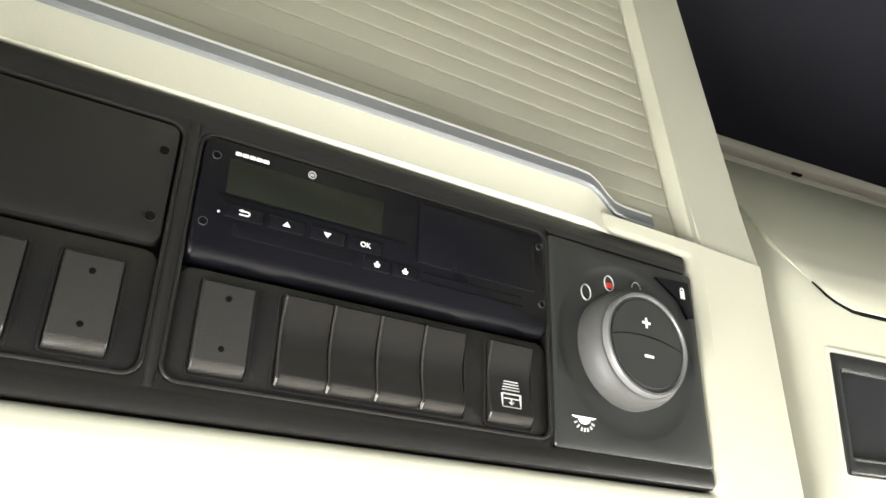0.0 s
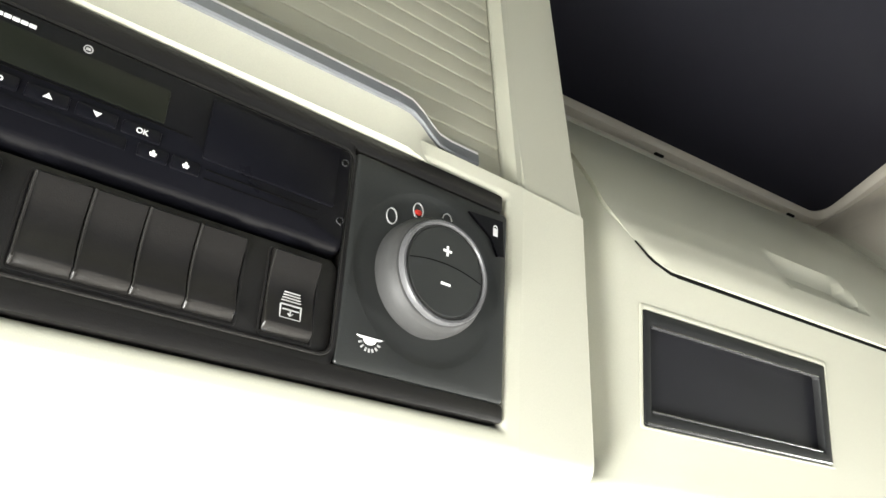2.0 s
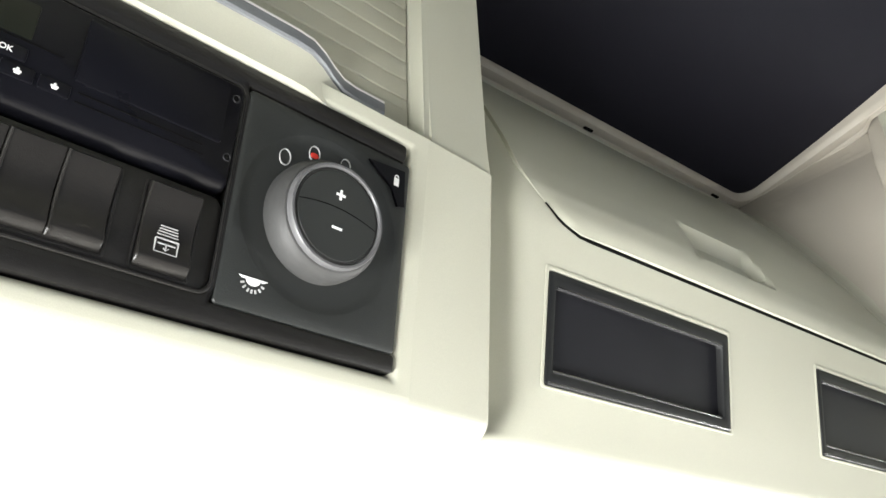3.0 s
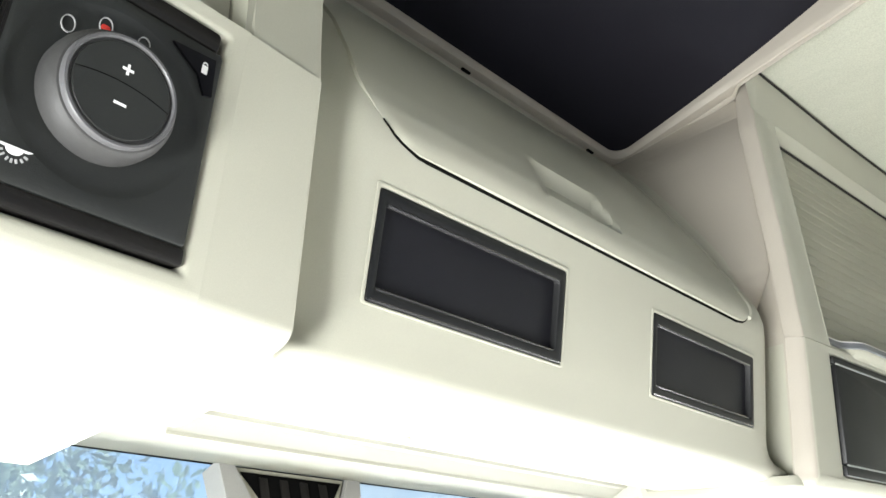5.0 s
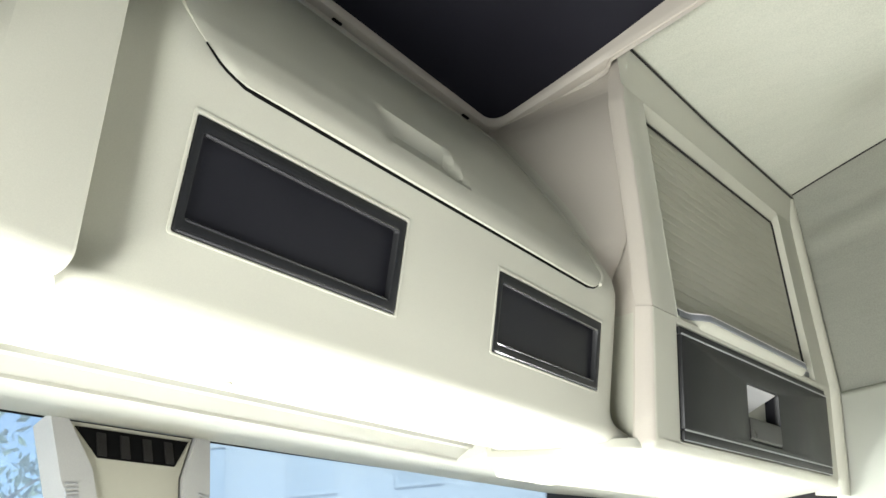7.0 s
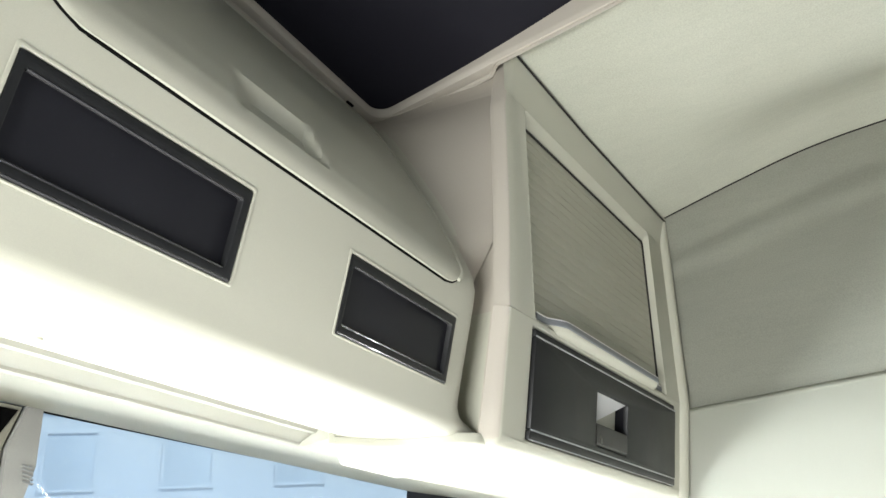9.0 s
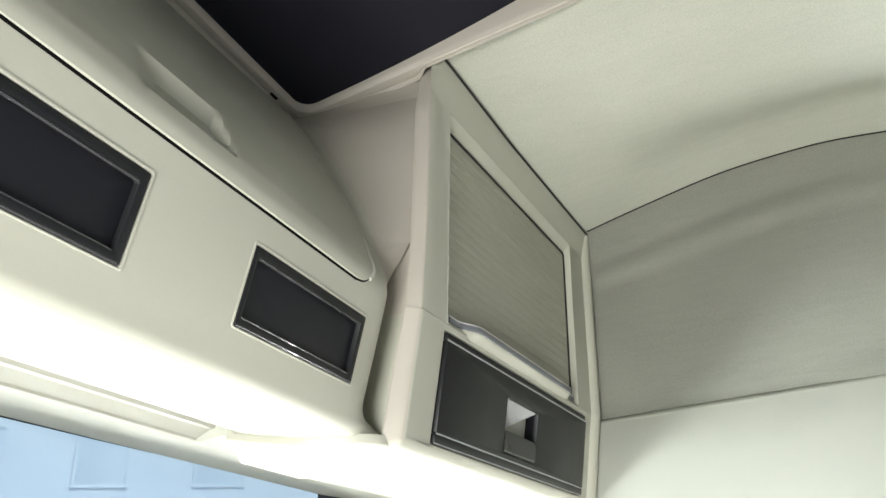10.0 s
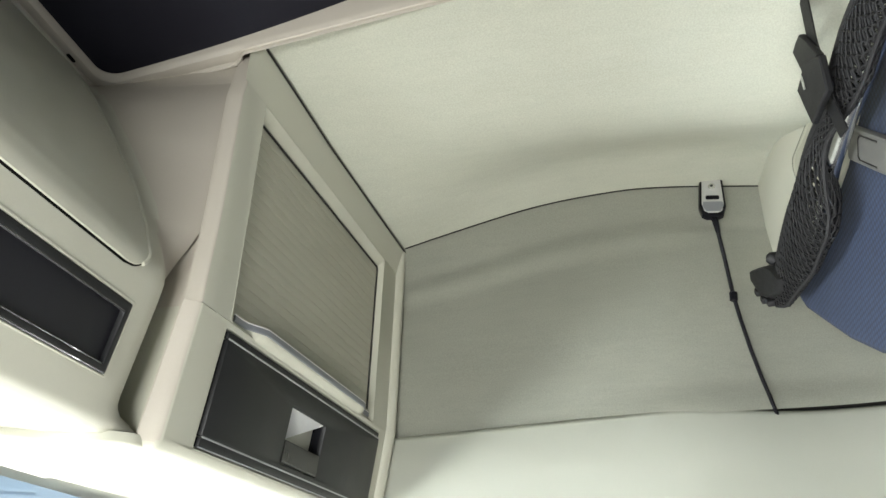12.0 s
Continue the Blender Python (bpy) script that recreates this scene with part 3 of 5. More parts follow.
left_gap = [(FLAP_X[0] + corner_cut(s, 0.055) - 0.001, FLAP_FOOT + s) for s in (0.014, 0.010, 0.006, 0.003, 0.001)]
gap = [(x, FLAP_FOOT - 0.0013) for x in steps(-0.232, 0.25, 14)]
gap += [(FLAP_X[1] - corner_cut(s, 0.030) + 0.002, FLAP_FOOT + s) for s in (0.001, 0.003, 0.006, 0.010, 0.016)]
gap = left_gap + gap
sizes = [min(0.0017, 0.0006 + 0.00015 * k) for k in range(len(gap))]
part("seal", tube([(x, face_y(z) + 0.0006 - max(0, 0.0017 - r) * 0.9 - 0.0004 * smooth(1.795, 1.81, z), z) for (x, z), r in zip(gap, sizes)], sizes, 8), PIT, console, "thin dark gap seal along the flap's foot")

lip = [(flap_edge(z)[1], z) for z in [FLAP_FOOT + s for s in (0.007, 0.011, 0.017, 0.024, 0.034)] + steps(1.82, 2.09, 14)]
lip += [(0.2905, 2.099), (0.286, 2.105), (0.278, 2.108)] + [(x, 2.1085) for x in steps(0.25, -0.27, 8)]
part("edge_lip", tube([(x, face_y(z) + bow(x, z) - 0.0024, z) for x, z in lip], 0.0027, 10), CREAM, flap, "rounded edge of the flap")
part("side_gap", tube([(x + 0.0026, face_y(z) + bow(x, z) + 0.0004, z) for x, z in lip[4:-9]], 0.0017, 6), PIT, console, "narrow gap beside the flap")



def slot_tray(u0, u1):
    """A dark open storage slot with a stepped frame, set into the console face."""
    h = (SLOT_Z[1] - SLOT_Z[0]) / 2 / math.cos(radians(16))
    m = panel(((u0 + u1) / 2, 0.31, 1.70), 0, 16)
    w = (u1 - u0) / 2
    t = thing("storage_slot", m, "empty black plastic storage slot set into the cream console", "storage slot", "slots in the console")
    part("frame", bezel((-w + 0.0015, w - 0.0015, -h + 0.0015, h - 0.0015), (-w + 0.008, w - 0.010, -h + 0.010, h - 0.0115), -0.006, 0.0012, 0.002, 0.003, 0.0012), COOL, t)
    part("tray", loft([ring(-w + 0.0075, w - 0.0095, -h + 0.0095, h - 0.011, d, 0.004) for d in (-0.005, -0.009)] + [ring(-w + 0.012, w - 0.013, -h + 0.014, h - 0.015, -0.011, 0.004)]), TRAY, t)
    part("upper_lip", tube([(-w + 0.009, h - 0.0125, 0.0008), (w - 0.011, h - 0.0125, 0.0006)], 0.0014, 8), GLOSS, t)
    part("lower_lip", tube([(-w + 0.009, -h + 0.011, -0.001), (w - 0.011, -h + 0.0105, -0.001)], 0.0014, 8), GLOSS, t)
    part("foot_edge", tube([(-w + 0.004, -h + 0.0028, 0.0004), (w - 0.004, -h + 0.0028, 0.0004)], 0.0013, 8), GLOSS, t)
    part("rim", bezel((-w - 0.0022, w + 0.0030, -h - 0.0012, h + 0.0030), (-w + 0.0012, w - 0.0012, -h + 0.0012, h - 0.0012), -0.004, 0.0008, 0.003, 0.002, 0.0012), CREAM, t, "cream raised rim")
    return t


for u0, u1 in SLOTS:
    slot_tray(u0, u1)

# ---- cabinets at either side ----
LEFT_LOW, LEFT_UP = panel((-0.5, 0.264, 1.73), 6, 13, 1.3), panel((-0.42, 0.266, 1.779), 5, 5, 1.0)
RIGHT_LOW, RIGHT_UP = panel((0.726, 0.254, 1.678), -4.9, 12.5), panel((0.649, 0.215, 2.05), -4.8, 5.2)


def free_edge(bend, edge, deep, fall=0.0065):
    """Steps (across, inwards) from a cabinet's front over its slightly turned strip and soft edge along its inner side."""
    s = 1 if edge > bend else -1
    r = 0.007
    if abs(edge - bend) < 0.02:
        line = [(bend + s * d, w) for d, w in ((0, 0.0), (0.21, -0.0007), (0.42, -0.0030), (0.62, -0.008), (0.83, -0.014), (1.0, -0.0185), (0.97, -0.0212), (0.60, -0.0228), (0.05, -0.0236))]
        line = [(bend + (u - bend) * abs(edge - bend), w) for u, w in line]
        return line + [(bend - s * 0.005, -0.027), (bend - s * 0.006, -max(deep, 0.04))]
    line = [(bend, 0.0), (bend + s * 0.003, -0.0006)]
    line += [(edge - s * r + s * r * math.sin(radians(a)), -fall - r + r * math.cos(radians(a))) for a in steps(8, 90, 6)]
    return line + [(edge, -deep)]


def low_body(far, bend, edge, v0, v1, opening, tilt, spread=0.0, fall=0.0065, deep=0.27, r=0.016):
    """The cabinet's lower part: a tilted front with a sunken place, a level underside, and soft edges towards the console."""
    s = 1 if edge > bend else -1
    o = opening
    front = v0 + r * math.tan(radians(45 - tilt / 2))
    u0, u1 = min(far, bend), max(far, bend)
    grow = lambda k: (o[0] - k, o[1] + k, o[2] - k, o[3] + k)
    bm = loft([ring(u0, u1, front, v1, 0, 0.0), ring(*grow(0.0050), 0, 0.004)] + [ring(*grow(0.0050 * (1 - math.sin(a))), 0.0050 * (math.cos(a) - 1), 0.003) for a in (0.3, 0.6, 0.9, 1.2, 1.5)] + [ring(*o, -0.020, 0.002)], caps=False)
    loft([ring(o[0] - 0.004, o[1] + 0.004, o[2] - 0.004, o[3] + 0.004, d, 0.0015) for d in (-0.022, -0.018)], bm=bm)
    turn = [(front - r * math.sin(radians(a)), -r + r * math.cos(radians(a)), a / (90 - tilt)) for a in steps(0, 90 - tilt, 8)]
    c, n = math.cos(radians(tilt)), math.sin(radians(tilt))
    last = turn[-1]
    under = [(last[0] - n * d, last[1] - c * d, 1.0) for d in (0.05, 0.10, 0.16, deep)]
    side = free_edge(bend, edge, 0.05, fall)
    side.append((side[-1][0], -deep))
    rows = []
    for v, w, f in [(v1, 0.0, 0.0)] + turn + under:
        row = []
        for u, dw in side:
            past = (u - bend) * s
            pull = 0.008 * (1 - math.cos(f * math.pi / 2)) * smooth(0, 0.03, past)
            ww = max(w + dw * (1 - f * 0.3), last[1] - c * deep)
            out = spread * smooth(0, 0.02, past) * min(1, (v1 - v) / (v1 - front))
            row.append((u - s * pull + s * out, v - max(0, (w - ww)) * n * f, ww))
        rows.append(row)
    surface(rows, bm=bm)
    surface([[(u, v, w) for u in ((far, bend) if s > 0 else (bend, far))] for v, w, f in turn + under], bm=bm)
    return bm


def up_body(far, bend, edge, v0, v1, opening, fall=0.0065, curl=0.036, deep=0.035, leaning=False, lip=0.0125, depth=0.0055):
    """The cabinet's upper frame round the shutter's opening, with the strip and inner side towards the console."""
    o = opening
    u0, u1 = min(far, bend), max(far, bend)
    if leaning:
        u0 = u0 + 0.024
    grow = lambda k: (o[0] - k * 0.35, o[1] + k * 0.35, o[2], o[3] + k)
    bm = loft([ring(u0, u1, v0, v1, -0.03, 0.001), ring(u0, u1, v0, v1, 0, 0.001), ring(*grow(lip + 0.0040), 0.0, 0.006), ring(*grow(lip + 0.0020), 0.0006, 0.006), ring(*grow(lip), -0.0004, 0.006), ring(*grow(0.002), -depth, 0.003), ring(*grow(0), -depth - 0.001, 0.003), ring(*grow(0), -0.03, 0.003)], closed=True)
    side = free_edge(bend, edge, deep, fall)
    s = 1 if edge > bend else -1
    rows = []
    if leaning:
        for v in steps(v0, v1, 40):
            past = max(0.0, v - (v1 - 0.030)) / 0.030
            turn = 0.030 * (1 - math.sqrt(max(0.0, 1 - min(1.0, past) ** 2)))
            foot = 0.0068 * (1 - smooth(v0, v0 + 0.14, v))
            rows.append([(bend + 0.024, v, 0.0), (bend + 0.023, v, 0.0)] + [(u + sway(2.05 + v) + turn - foot, v, w) for u, w in side])
        surface(rows, bm=bm)
        return bm
    for v, k in ((v0, 0), (v0 + 0.01, 0.0), (v0 + 0.02, 0.0), (v0 + 0.03, 0.0), (v0 + 0.04, 0.0), (v1 - 0.10, 0), (v1 - 0.06, curl * 0.06), (v1 - 0.035, curl * 0.22), (v1 - 0.015, curl * 0.56), (v1, curl)):
        meet = 0.0014 * (1 - smooth(v0, v0 + 0.04, v))
        rows.append([(u - s * min(k, abs(u - bend)) * (w > -0.2), v, w + meet) for u, w in [(bend - s * 0.004, -0.004)] + side])
    surface(rows, bm=bm)
    return bm


left_cabinet = thing("overhead_cabinet", ROOT, "cream overhead cabinet with a beige roller shutter above dark switch panels", "cabinet", "overhead cabinets")
right_cabinet = thing("overhead_cabinet", ROOT, "cream overhead cabinet with a beige roller shutter above a black drawer", "cabinet", "overhead cabinets")
part("lower_body", low_body(-0.58, 0.117, 0.1765, -0.1255, 0.0408, (-0.562, 0.1046, -0.1040, 0.0290), 13.0, 0.006, 0.002), CREAM, left_cabinet, m=LEFT_LOW, sharp=40)
part("upper_frame", up_body(-0.655, 0.0400, 0.0960, -0.0105, 0.392, (-0.484, 0.0295, -0.0103, 0.303), 0.002), CREAM, left_cabinet, m=LEFT_UP, sharp=40)
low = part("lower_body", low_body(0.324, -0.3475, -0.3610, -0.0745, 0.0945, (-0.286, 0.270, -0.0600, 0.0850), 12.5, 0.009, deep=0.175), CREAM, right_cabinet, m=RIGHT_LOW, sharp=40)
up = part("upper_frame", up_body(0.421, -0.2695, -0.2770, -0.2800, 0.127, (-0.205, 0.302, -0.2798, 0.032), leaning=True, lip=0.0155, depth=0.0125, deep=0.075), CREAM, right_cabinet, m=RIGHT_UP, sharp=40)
# faces turned to the left past the ridge take the pinkish beige
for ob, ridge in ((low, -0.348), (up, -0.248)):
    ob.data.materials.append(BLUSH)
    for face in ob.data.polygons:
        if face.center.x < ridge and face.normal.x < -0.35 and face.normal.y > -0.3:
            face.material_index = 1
for m, u, r, ends in ((RIGHT_UP, 0.400, 0.018, (-0.2805, -0.15, 0.0, 0.118)), (RIGHT_LOW, 0.3215, 0.018, (-0.090, -0.03, 0.03, 0.0955))):
    bm = loft([[(u + r * math.sin(radians(a)), v, -0.006 + r * math.cos(radians(a))) for a in steps(-75, 100, 14)] + [(u + 0.012, v, -0.05)] for v in ends], caps=False, around=False)
    part("side_edge", bm, CREAM, right_cabinet, "thick rounded outer edge", m=m, sharp=60)

curve = [(0.232, 0.4390), (0.253, 0.4265), (0.275, 0.4140), (0.298, 0.3970), (0.313, 0.3780), (0.321, 0.3600), (0.331, 0.3430), (0.342, 0.3300), (0.354, 0.3200), (0.366, 0.3140)]
plate = lambda k: [(x + k * 0.7, y + k * 0.7) for x, y in curve] + [(0.46, 0.320), (0.46, 0.492), (0.33, 0.492), (0.262, 0.452)]
bm = loft([[(x, y, z) for x, y in plate(k)] for z, k in ((1.618, 0.0), (1.6085, 0.0), (1.6066, 0.0008), (1.6057, 0.003))])
part("underside", bm, CREAM, right_cabinet, "smooth underside with a curved edge", sharp=50)
bm = loft([[(x - k, y + k * 0.5, z) for x, y in ((-0.336, 0.3195), (-0.3255, 0.3235), (-0.316, 0.338), (-0.308, 0.360), (-0.304, 0.395), (-0.302, 0.457))] + [(-0.45, 0.457, z), (-0.45, 0.3195 + k * 0.5, z)] for z, k in ((1.620, 0.0), (1.6152, 0.0), (1.6138, 0.0012), (1.6122, 0.0035), (1.6110, 0.008))])
part("underside", bm, CREAM, left_cabinet, "smooth underside")

joint_rise = lambda u: 0.0105 * min(1.0, max(0.0, -u / 0.24))
proud = lambda u: smooth(-0.274, -0.252, u)
for cabinet, m, u0, u1, v in ((right_cabinet, RIGHT_UP, -0.250, 0.421, 0.1085), (left_cabinet, LEFT_UP, -0.655, 0.036, 0.384)):
    part("top_joint", tube([(u, v + (joint_rise(u) if cabinet == right_cabinet else 0), 0.0005 + (0.010 * proud(u) if cabinet == right_cabinet else 0)) for u in steps(u0, u1, 36)], 0.0022, 6), DARK, cabinet, "dark joint under the roof lining", m=m)

line = [(-0.200, 0.0305), (0.298, 0.0305), (0.3015, 0.0285), (0.3030, 0.024), (0.3030, -0.279)]
strip = []
for v, k in ((0.0505, 0.0), (0.060, 0.10), (0.085, 0.55), (0.112, 1.0), (0.118, 1.0)):
    strip.append([(u, v + k * joint_rise(u), 0.0004 + 0.010 * k * proud(u)) for u in [-0.272, -0.266, -0.260, -0.255] + steps(-0.250, 0.417, 24)])
part("top_strip", surface(strip), CREAM, right_cabinet, "strip above the shutter, turned slightly downwards", m=RIGHT_UP, sharp=60)
part("shutter_joint", tube([(u, v, -0.0118) for u, v in line], 0.0019, 6), DARK, right_cabinet, "dark joint round the shutter", m=RIGHT_UP)

# roller shutters of single slats
PITCH = 0.01525
slat_bm = bmesh.new()
slat_line = [(0.0, -0.0050), (0.0001, -0.0008), (0.0007, -0.0002), (0.0022, 0.0), (0.0130, 0.0), (0.0143, -0.0002), (0.01485, -0.0008), (0.01495, -0.0050)]
loft([[(u, v, w) for v, w in slat_line] for u in (-0.252, 0.252)], bm=slat_bm)


def shutter(cabinet, m, u0, u1, v0, v1, mesh_from=None, back_by=0.0):
    mid = (u0 + u1) / 2
    back = part("roller_shutter", slab(u0 - 0.006, u1 + 0.006, v0 - 0.004, v1 + 0.02, -0.028 - back_by, -0.0122 - back_by), DARK, cabinet, "beige roller shutter of narrow slats", m=m)
    count = int((v1 - v0 + 0.012) / PITCH)
    first = mesh_from
    for k in range(count):
        if first is None:
            first = part("slat", slat_bm, BEIGE, back)
            ob = first
        else:
            ob = new("slat", first.data)
            ob.parent = back
        ob.matrix_basis = pose(mid, v0 + 0.020 + k * PITCH, -0.0072 - back_by)
    return first


first_slat = shutter(left_cabinet, LEFT_UP, -0.478, 0.0295, -0.0105, 0.303)
shutter(right_cabinet, RIGHT_UP, -0.205, 0.302, -0.279, 0.032, first_slat, 0.006)


def pull_handle(cabinet, m, u0, u1, v, under=0.66, drop=0.0205):
    """A projecting pull along the shutter's foot: a cream lip with a grey metal edge whose ends swing back to the shutter."""
    bm, edge = bmesh.new(), bmesh.new()
    swing = lambda u: -0.005 + 0.017 * smooth(0.022, 0.066, min(u - u0, u1 - u))
    us = [u0, u0 + 0.002] + [u0 + 0.01 * k for k in range(1, 11)] + [u0 + 0.15, (u0 + u1) / 2, u1 - 0.15] + [u1 - 0.01 * k for k in range(10, 0, -1)] + [u1 - 0.002, u1]
    body_rows, edge_rows = [], []
    for u in us:
        w = swing(u)
        h = 0.0043
        body_rows.append([(u, v - h + 0.0005, w - 0.0005), (u, v + h - 0.0005, w - 0.0005), (u, v + h - 0.001, w - 0.004), (u, v + h + 0.004, -0.012), (u, v - h - drop - 0.001, -0.012), (u, v - h - drop, -0.003 + under * (w + 0.005)), (u, v - h - 0.003, w - 0.002)])
        edge_rows.append([(u, v - h, w - 0.002), (u, v - h, w + 0.0008), (u, v - h + 0.0012, w + 0.0018), (u, v + h - 0.0012, w + 0.0018), (u, v + h, w + 0.0008), (u, v + h, w - 0.002)])
    loft(body_rows, bm=bm)
    loft(edge_rows, bm=edge)
    h = part("pull_handle", bm, CREAM, cabinet, "cream pull along the foot of the shutter", m=m, sharp=50)
    part("edge_strip", edge, STRIP, h, "grey metal edge")
    part("edge_bead", tube([(u, v + 0.0047, swing(u) + 0.0004) for u in us], 0.0012, 8), SATIN, h, "thin bright upper edge")
    part("bottom_rail", slab(u0 - 0.09 if u0 < -0.4 else u0 - 0.006, u1 + 0.020 if u0 < -0.4 else u1 + 0.006, v - 0.010, v + 0.010, -0.022, -0.0062), BEIGE, cabinet, m=m)


pull_handle(left_cabinet, LEFT_UP, -0.46, 0.0075, 0.0055)
pull_handle(right_cabinet, RIGHT_UP, -0.197, 0.293, -0.2690, 0.0, 0.0125)

# ---- the black drawer of the right cabinet ----
drawer = thing("drawer", RIGHT_LOW, "black plastic drawer with a flush paddle latch under a roller shutter", "drawer")
u0, u1, v0, v1 = -0.284, 0.268, -0.0585, 0.0835
hole = (-0.0835, 0.0375, -0.0385, 0.0425)
part("front", bezel((u0, u1, -0.046, 0.073), hole, -0.004, 0.004, 0.002, 0.005, 0.0014), COOL, drawer)
part("upper_strip", slab(u0, u1, 0.0742, v1, -0.004, 0.0015, 0.001, 0.001), COOL, drawer)
part("upper_trim", tube([(u0 + 0.001, 0.0736, 0.0036), (u1 - 0.001, 0.0736, 0.0036)], 0.0013, 8), SILVER, drawer, "thin bright trim line")
part("lower_strip", slab(u0, u1, v0, -0.0472, -0.004, 0.0030, 0.001, 0.0012), COOL, drawer)
part("lower_trim", tube([(u0 + 0.001, -0.0468, 0.0038), (u1 - 0.001, -0.0468, 0.0038)], 0.0011, 8), SILVER, drawer, "thin bright trim line")
part("bottom_trim", tube([(u0 + 0.001, v0, 0.0016), (u1 - 0.001, v0, 0.0016)], 0.0011, 8), SILVER, drawer, "thin bright trim line")
hu0, hu1, hv0, hv1 = hole
latch = part("latch_cup", loft([ring(hu0 - 0.001, hu1 + 0.001, hv0 - 0.001, hv1 + 0.001, 0.001, 0.005), ring(hu0, hu1, hv0, hv1, -0.003, 0.005), ring(hu0, hu1, hv0, hv1, -0.034, 0.005), ring(hu0, hu1, hv0, hv1, -0.036, 0.005)], caps=False), BLACK, drawer, "dark finger cup", sharp=20)
bm = bmesh.new()
part("cup_floor", slab(hu0 - 0.001, hu1 + 0.001, hv0 - 0.001, hv1 + 0.001, -0.037, -0.033, 0.005), BLACK, latch)
deep = -0.030
# the light on the upper slope is painted as a white triangle
q = [bm.verts.new(p) for p in ((hu0 + 0.001, hv1 - 0.001, 0.0), (hu1 - 0.001, hv1 - 0.001, 0.0), (hu1 - 0.004, -0.012, deep - 0.002), (hu0 + 0.001, -0.014, deep + 0.010))]
bm.faces.new((q[0], q[1], q[3]))
bmesh.ops.solidify(bm, geom=bm.faces[:], thickness=0.002)
part("lit_slope", bm, WHITE, latch, "white triangle painted as the lit slope of the finger cup", sharp=5)
bm = loft([[(u, v, w) for v, w in ((-0.0375, 0.000), (-0.0365, 0.0035), (-0.034, 0.0052), (-0.010, 0.0044), (-0.0055, 0.0034), (-0.0050, -0.002), (-0.030, -0.004))] for u in (hole[0] + 0.0015, hole[1] - 0.0015)])
part("paddle", bm, SWITCH, latch, "dark grey release paddle")

# ---- switch panel under the left shutter ----
fascia = thing("switch_panel", LEFT_LOW, "charcoal plastic switch panel with raised borders, set in the cream cabinet", "switch panel")
bm = bmesh.new()
REC_L, REC_R = (-0.372, -0.1845, -0.0902, 0.0162), (-0.1778, -0.0008, -0.0902, 0.0158)
top, low = 0.0275, -0.1030
bezel((-0.56, -0.1812, low, top), REC_L, -0.012, 0.0008, 0.001, 0.007, 0.0022, bm=bm)
bezel((-0.1810, 0.0000, low, top), REC_R, -0.012, 0.0008, 0.001, 0.007, 0.0022, bm=bm)
slab(-0.0002, 0.1005, 0.0172, top + 0.001, -0.012, 0.0008, 0.002, 0.0018, bm=bm)
slab(-0.0002, 0.1044, low, -0.0940, -0.012, 0.0008, 0.002, 0.0018, bm=bm)
slab(-0.1843, -0.1780, -0.0950, 0.0200, -0.012, 0.0009, 0.001, 0.0018, bm=bm)
slab(-0.56, 0.1005, 0.0180, top + 0.001, -0.012, 0.0010, 0.002, 0.0018, bm=bm)
slab(-0.56, 0.1044, low, -0.0930, -0.012, 0.0010, 0.002, 0.0018, bm=bm)
slab(-0.374, 0.0, -0.092, 0.018, -0.0135, -0.0092, bm=bm)
part("border", bm, DARK, fascia)
part("switch_plate", slab(-0.1776, -0.0010, -0.0900, -0.0440, -0.0095, -0.0010, 0.006, 0.0015), DARK, fascia)
part("switch_plate", slab(-0.3718, -0.1847, -0.0900, -0.0410, -0.0095, -0.0010, 0.006, 0.0015), DARK, fascia)
for rec in (REC_L, REC_R):
    path = ring(*rec, 0.0002, 0.007, 6)
    part("recess_rim", tube(path + path[:2], 0.0010, 8, caps=False), DARK, fascia, "raised rim round the sunken field")
cover = part("cover_plate", slab(-0.3705, -0.1860, -0.0395, 0.0148, -0.0095, 0.0012, 0.004, 0.0025), DARK, fascia, "blank charcoal cover plate with small round holes")
for u, v in ((-0.1915, 0.0012), (-0.1918, -0.0285)):
    hole = part("screw_hole", disc(u, v, 0.0008, 0.00135, 0.0019, 0.0001, 20), PIT, cover)
    part("hole_rim", loft([circle(u, v, w, r, 20) for w, r in ((0.0010, 0.0024), (0.0014, 0.0023), (0.0015, 0.0020), (0.0012, 0.0019))], closed=True), DARK, hole)


def rocker(u0, u1, v0, v1, name="switch", dished=True, holes=(), mat=None):
    """A rocker with a hollow face and a sloping foot."""
    h = v1 - v0
    line = [(v0, -0.006), (v0, -0.0015), (v0 + 0.0012, 0.0004), (v0 + 0.0040, 0.0028), (v0 + 0.0050, 0.0030)]
    if dished:
        line += [(v0 + 0.005 + (h - 0.006) * t, 0.0030 - 0.0032 * math.sin(math.pi * min(1, t * 1.02)) + 0.0006 * t) for t in (0.15, 0.3, 0.45, 0.6, 0.75, 0.9)] + [(v1 - 0.0008, 0.0034), (v1, 0.0024), (v1, -0.006)]
    else:
        line += [(v1 - 0.0012, 0.0026), (v1, 0.0016), (v1, -0.006)]
    e = 0.0006
    rows = [[(u0, v, w - e if w > -0.005 else w) for v, w in line], [(u0 + e, v, w) for v, w in line], [(u1 - e, v, w) for v, w in line], [(u1, v, w - e if w > -0.005 else w) for v, w in line]]
    ob = part(name, loft(rows), mat or SWITCH, fascia)
    for v in holes:
        c = (u0 + u1) / 2
        part("hole", disc(c, v, 0.0018, 0.00305, 0.0012, 0.0001, 14), PIT, ob)
    return ob


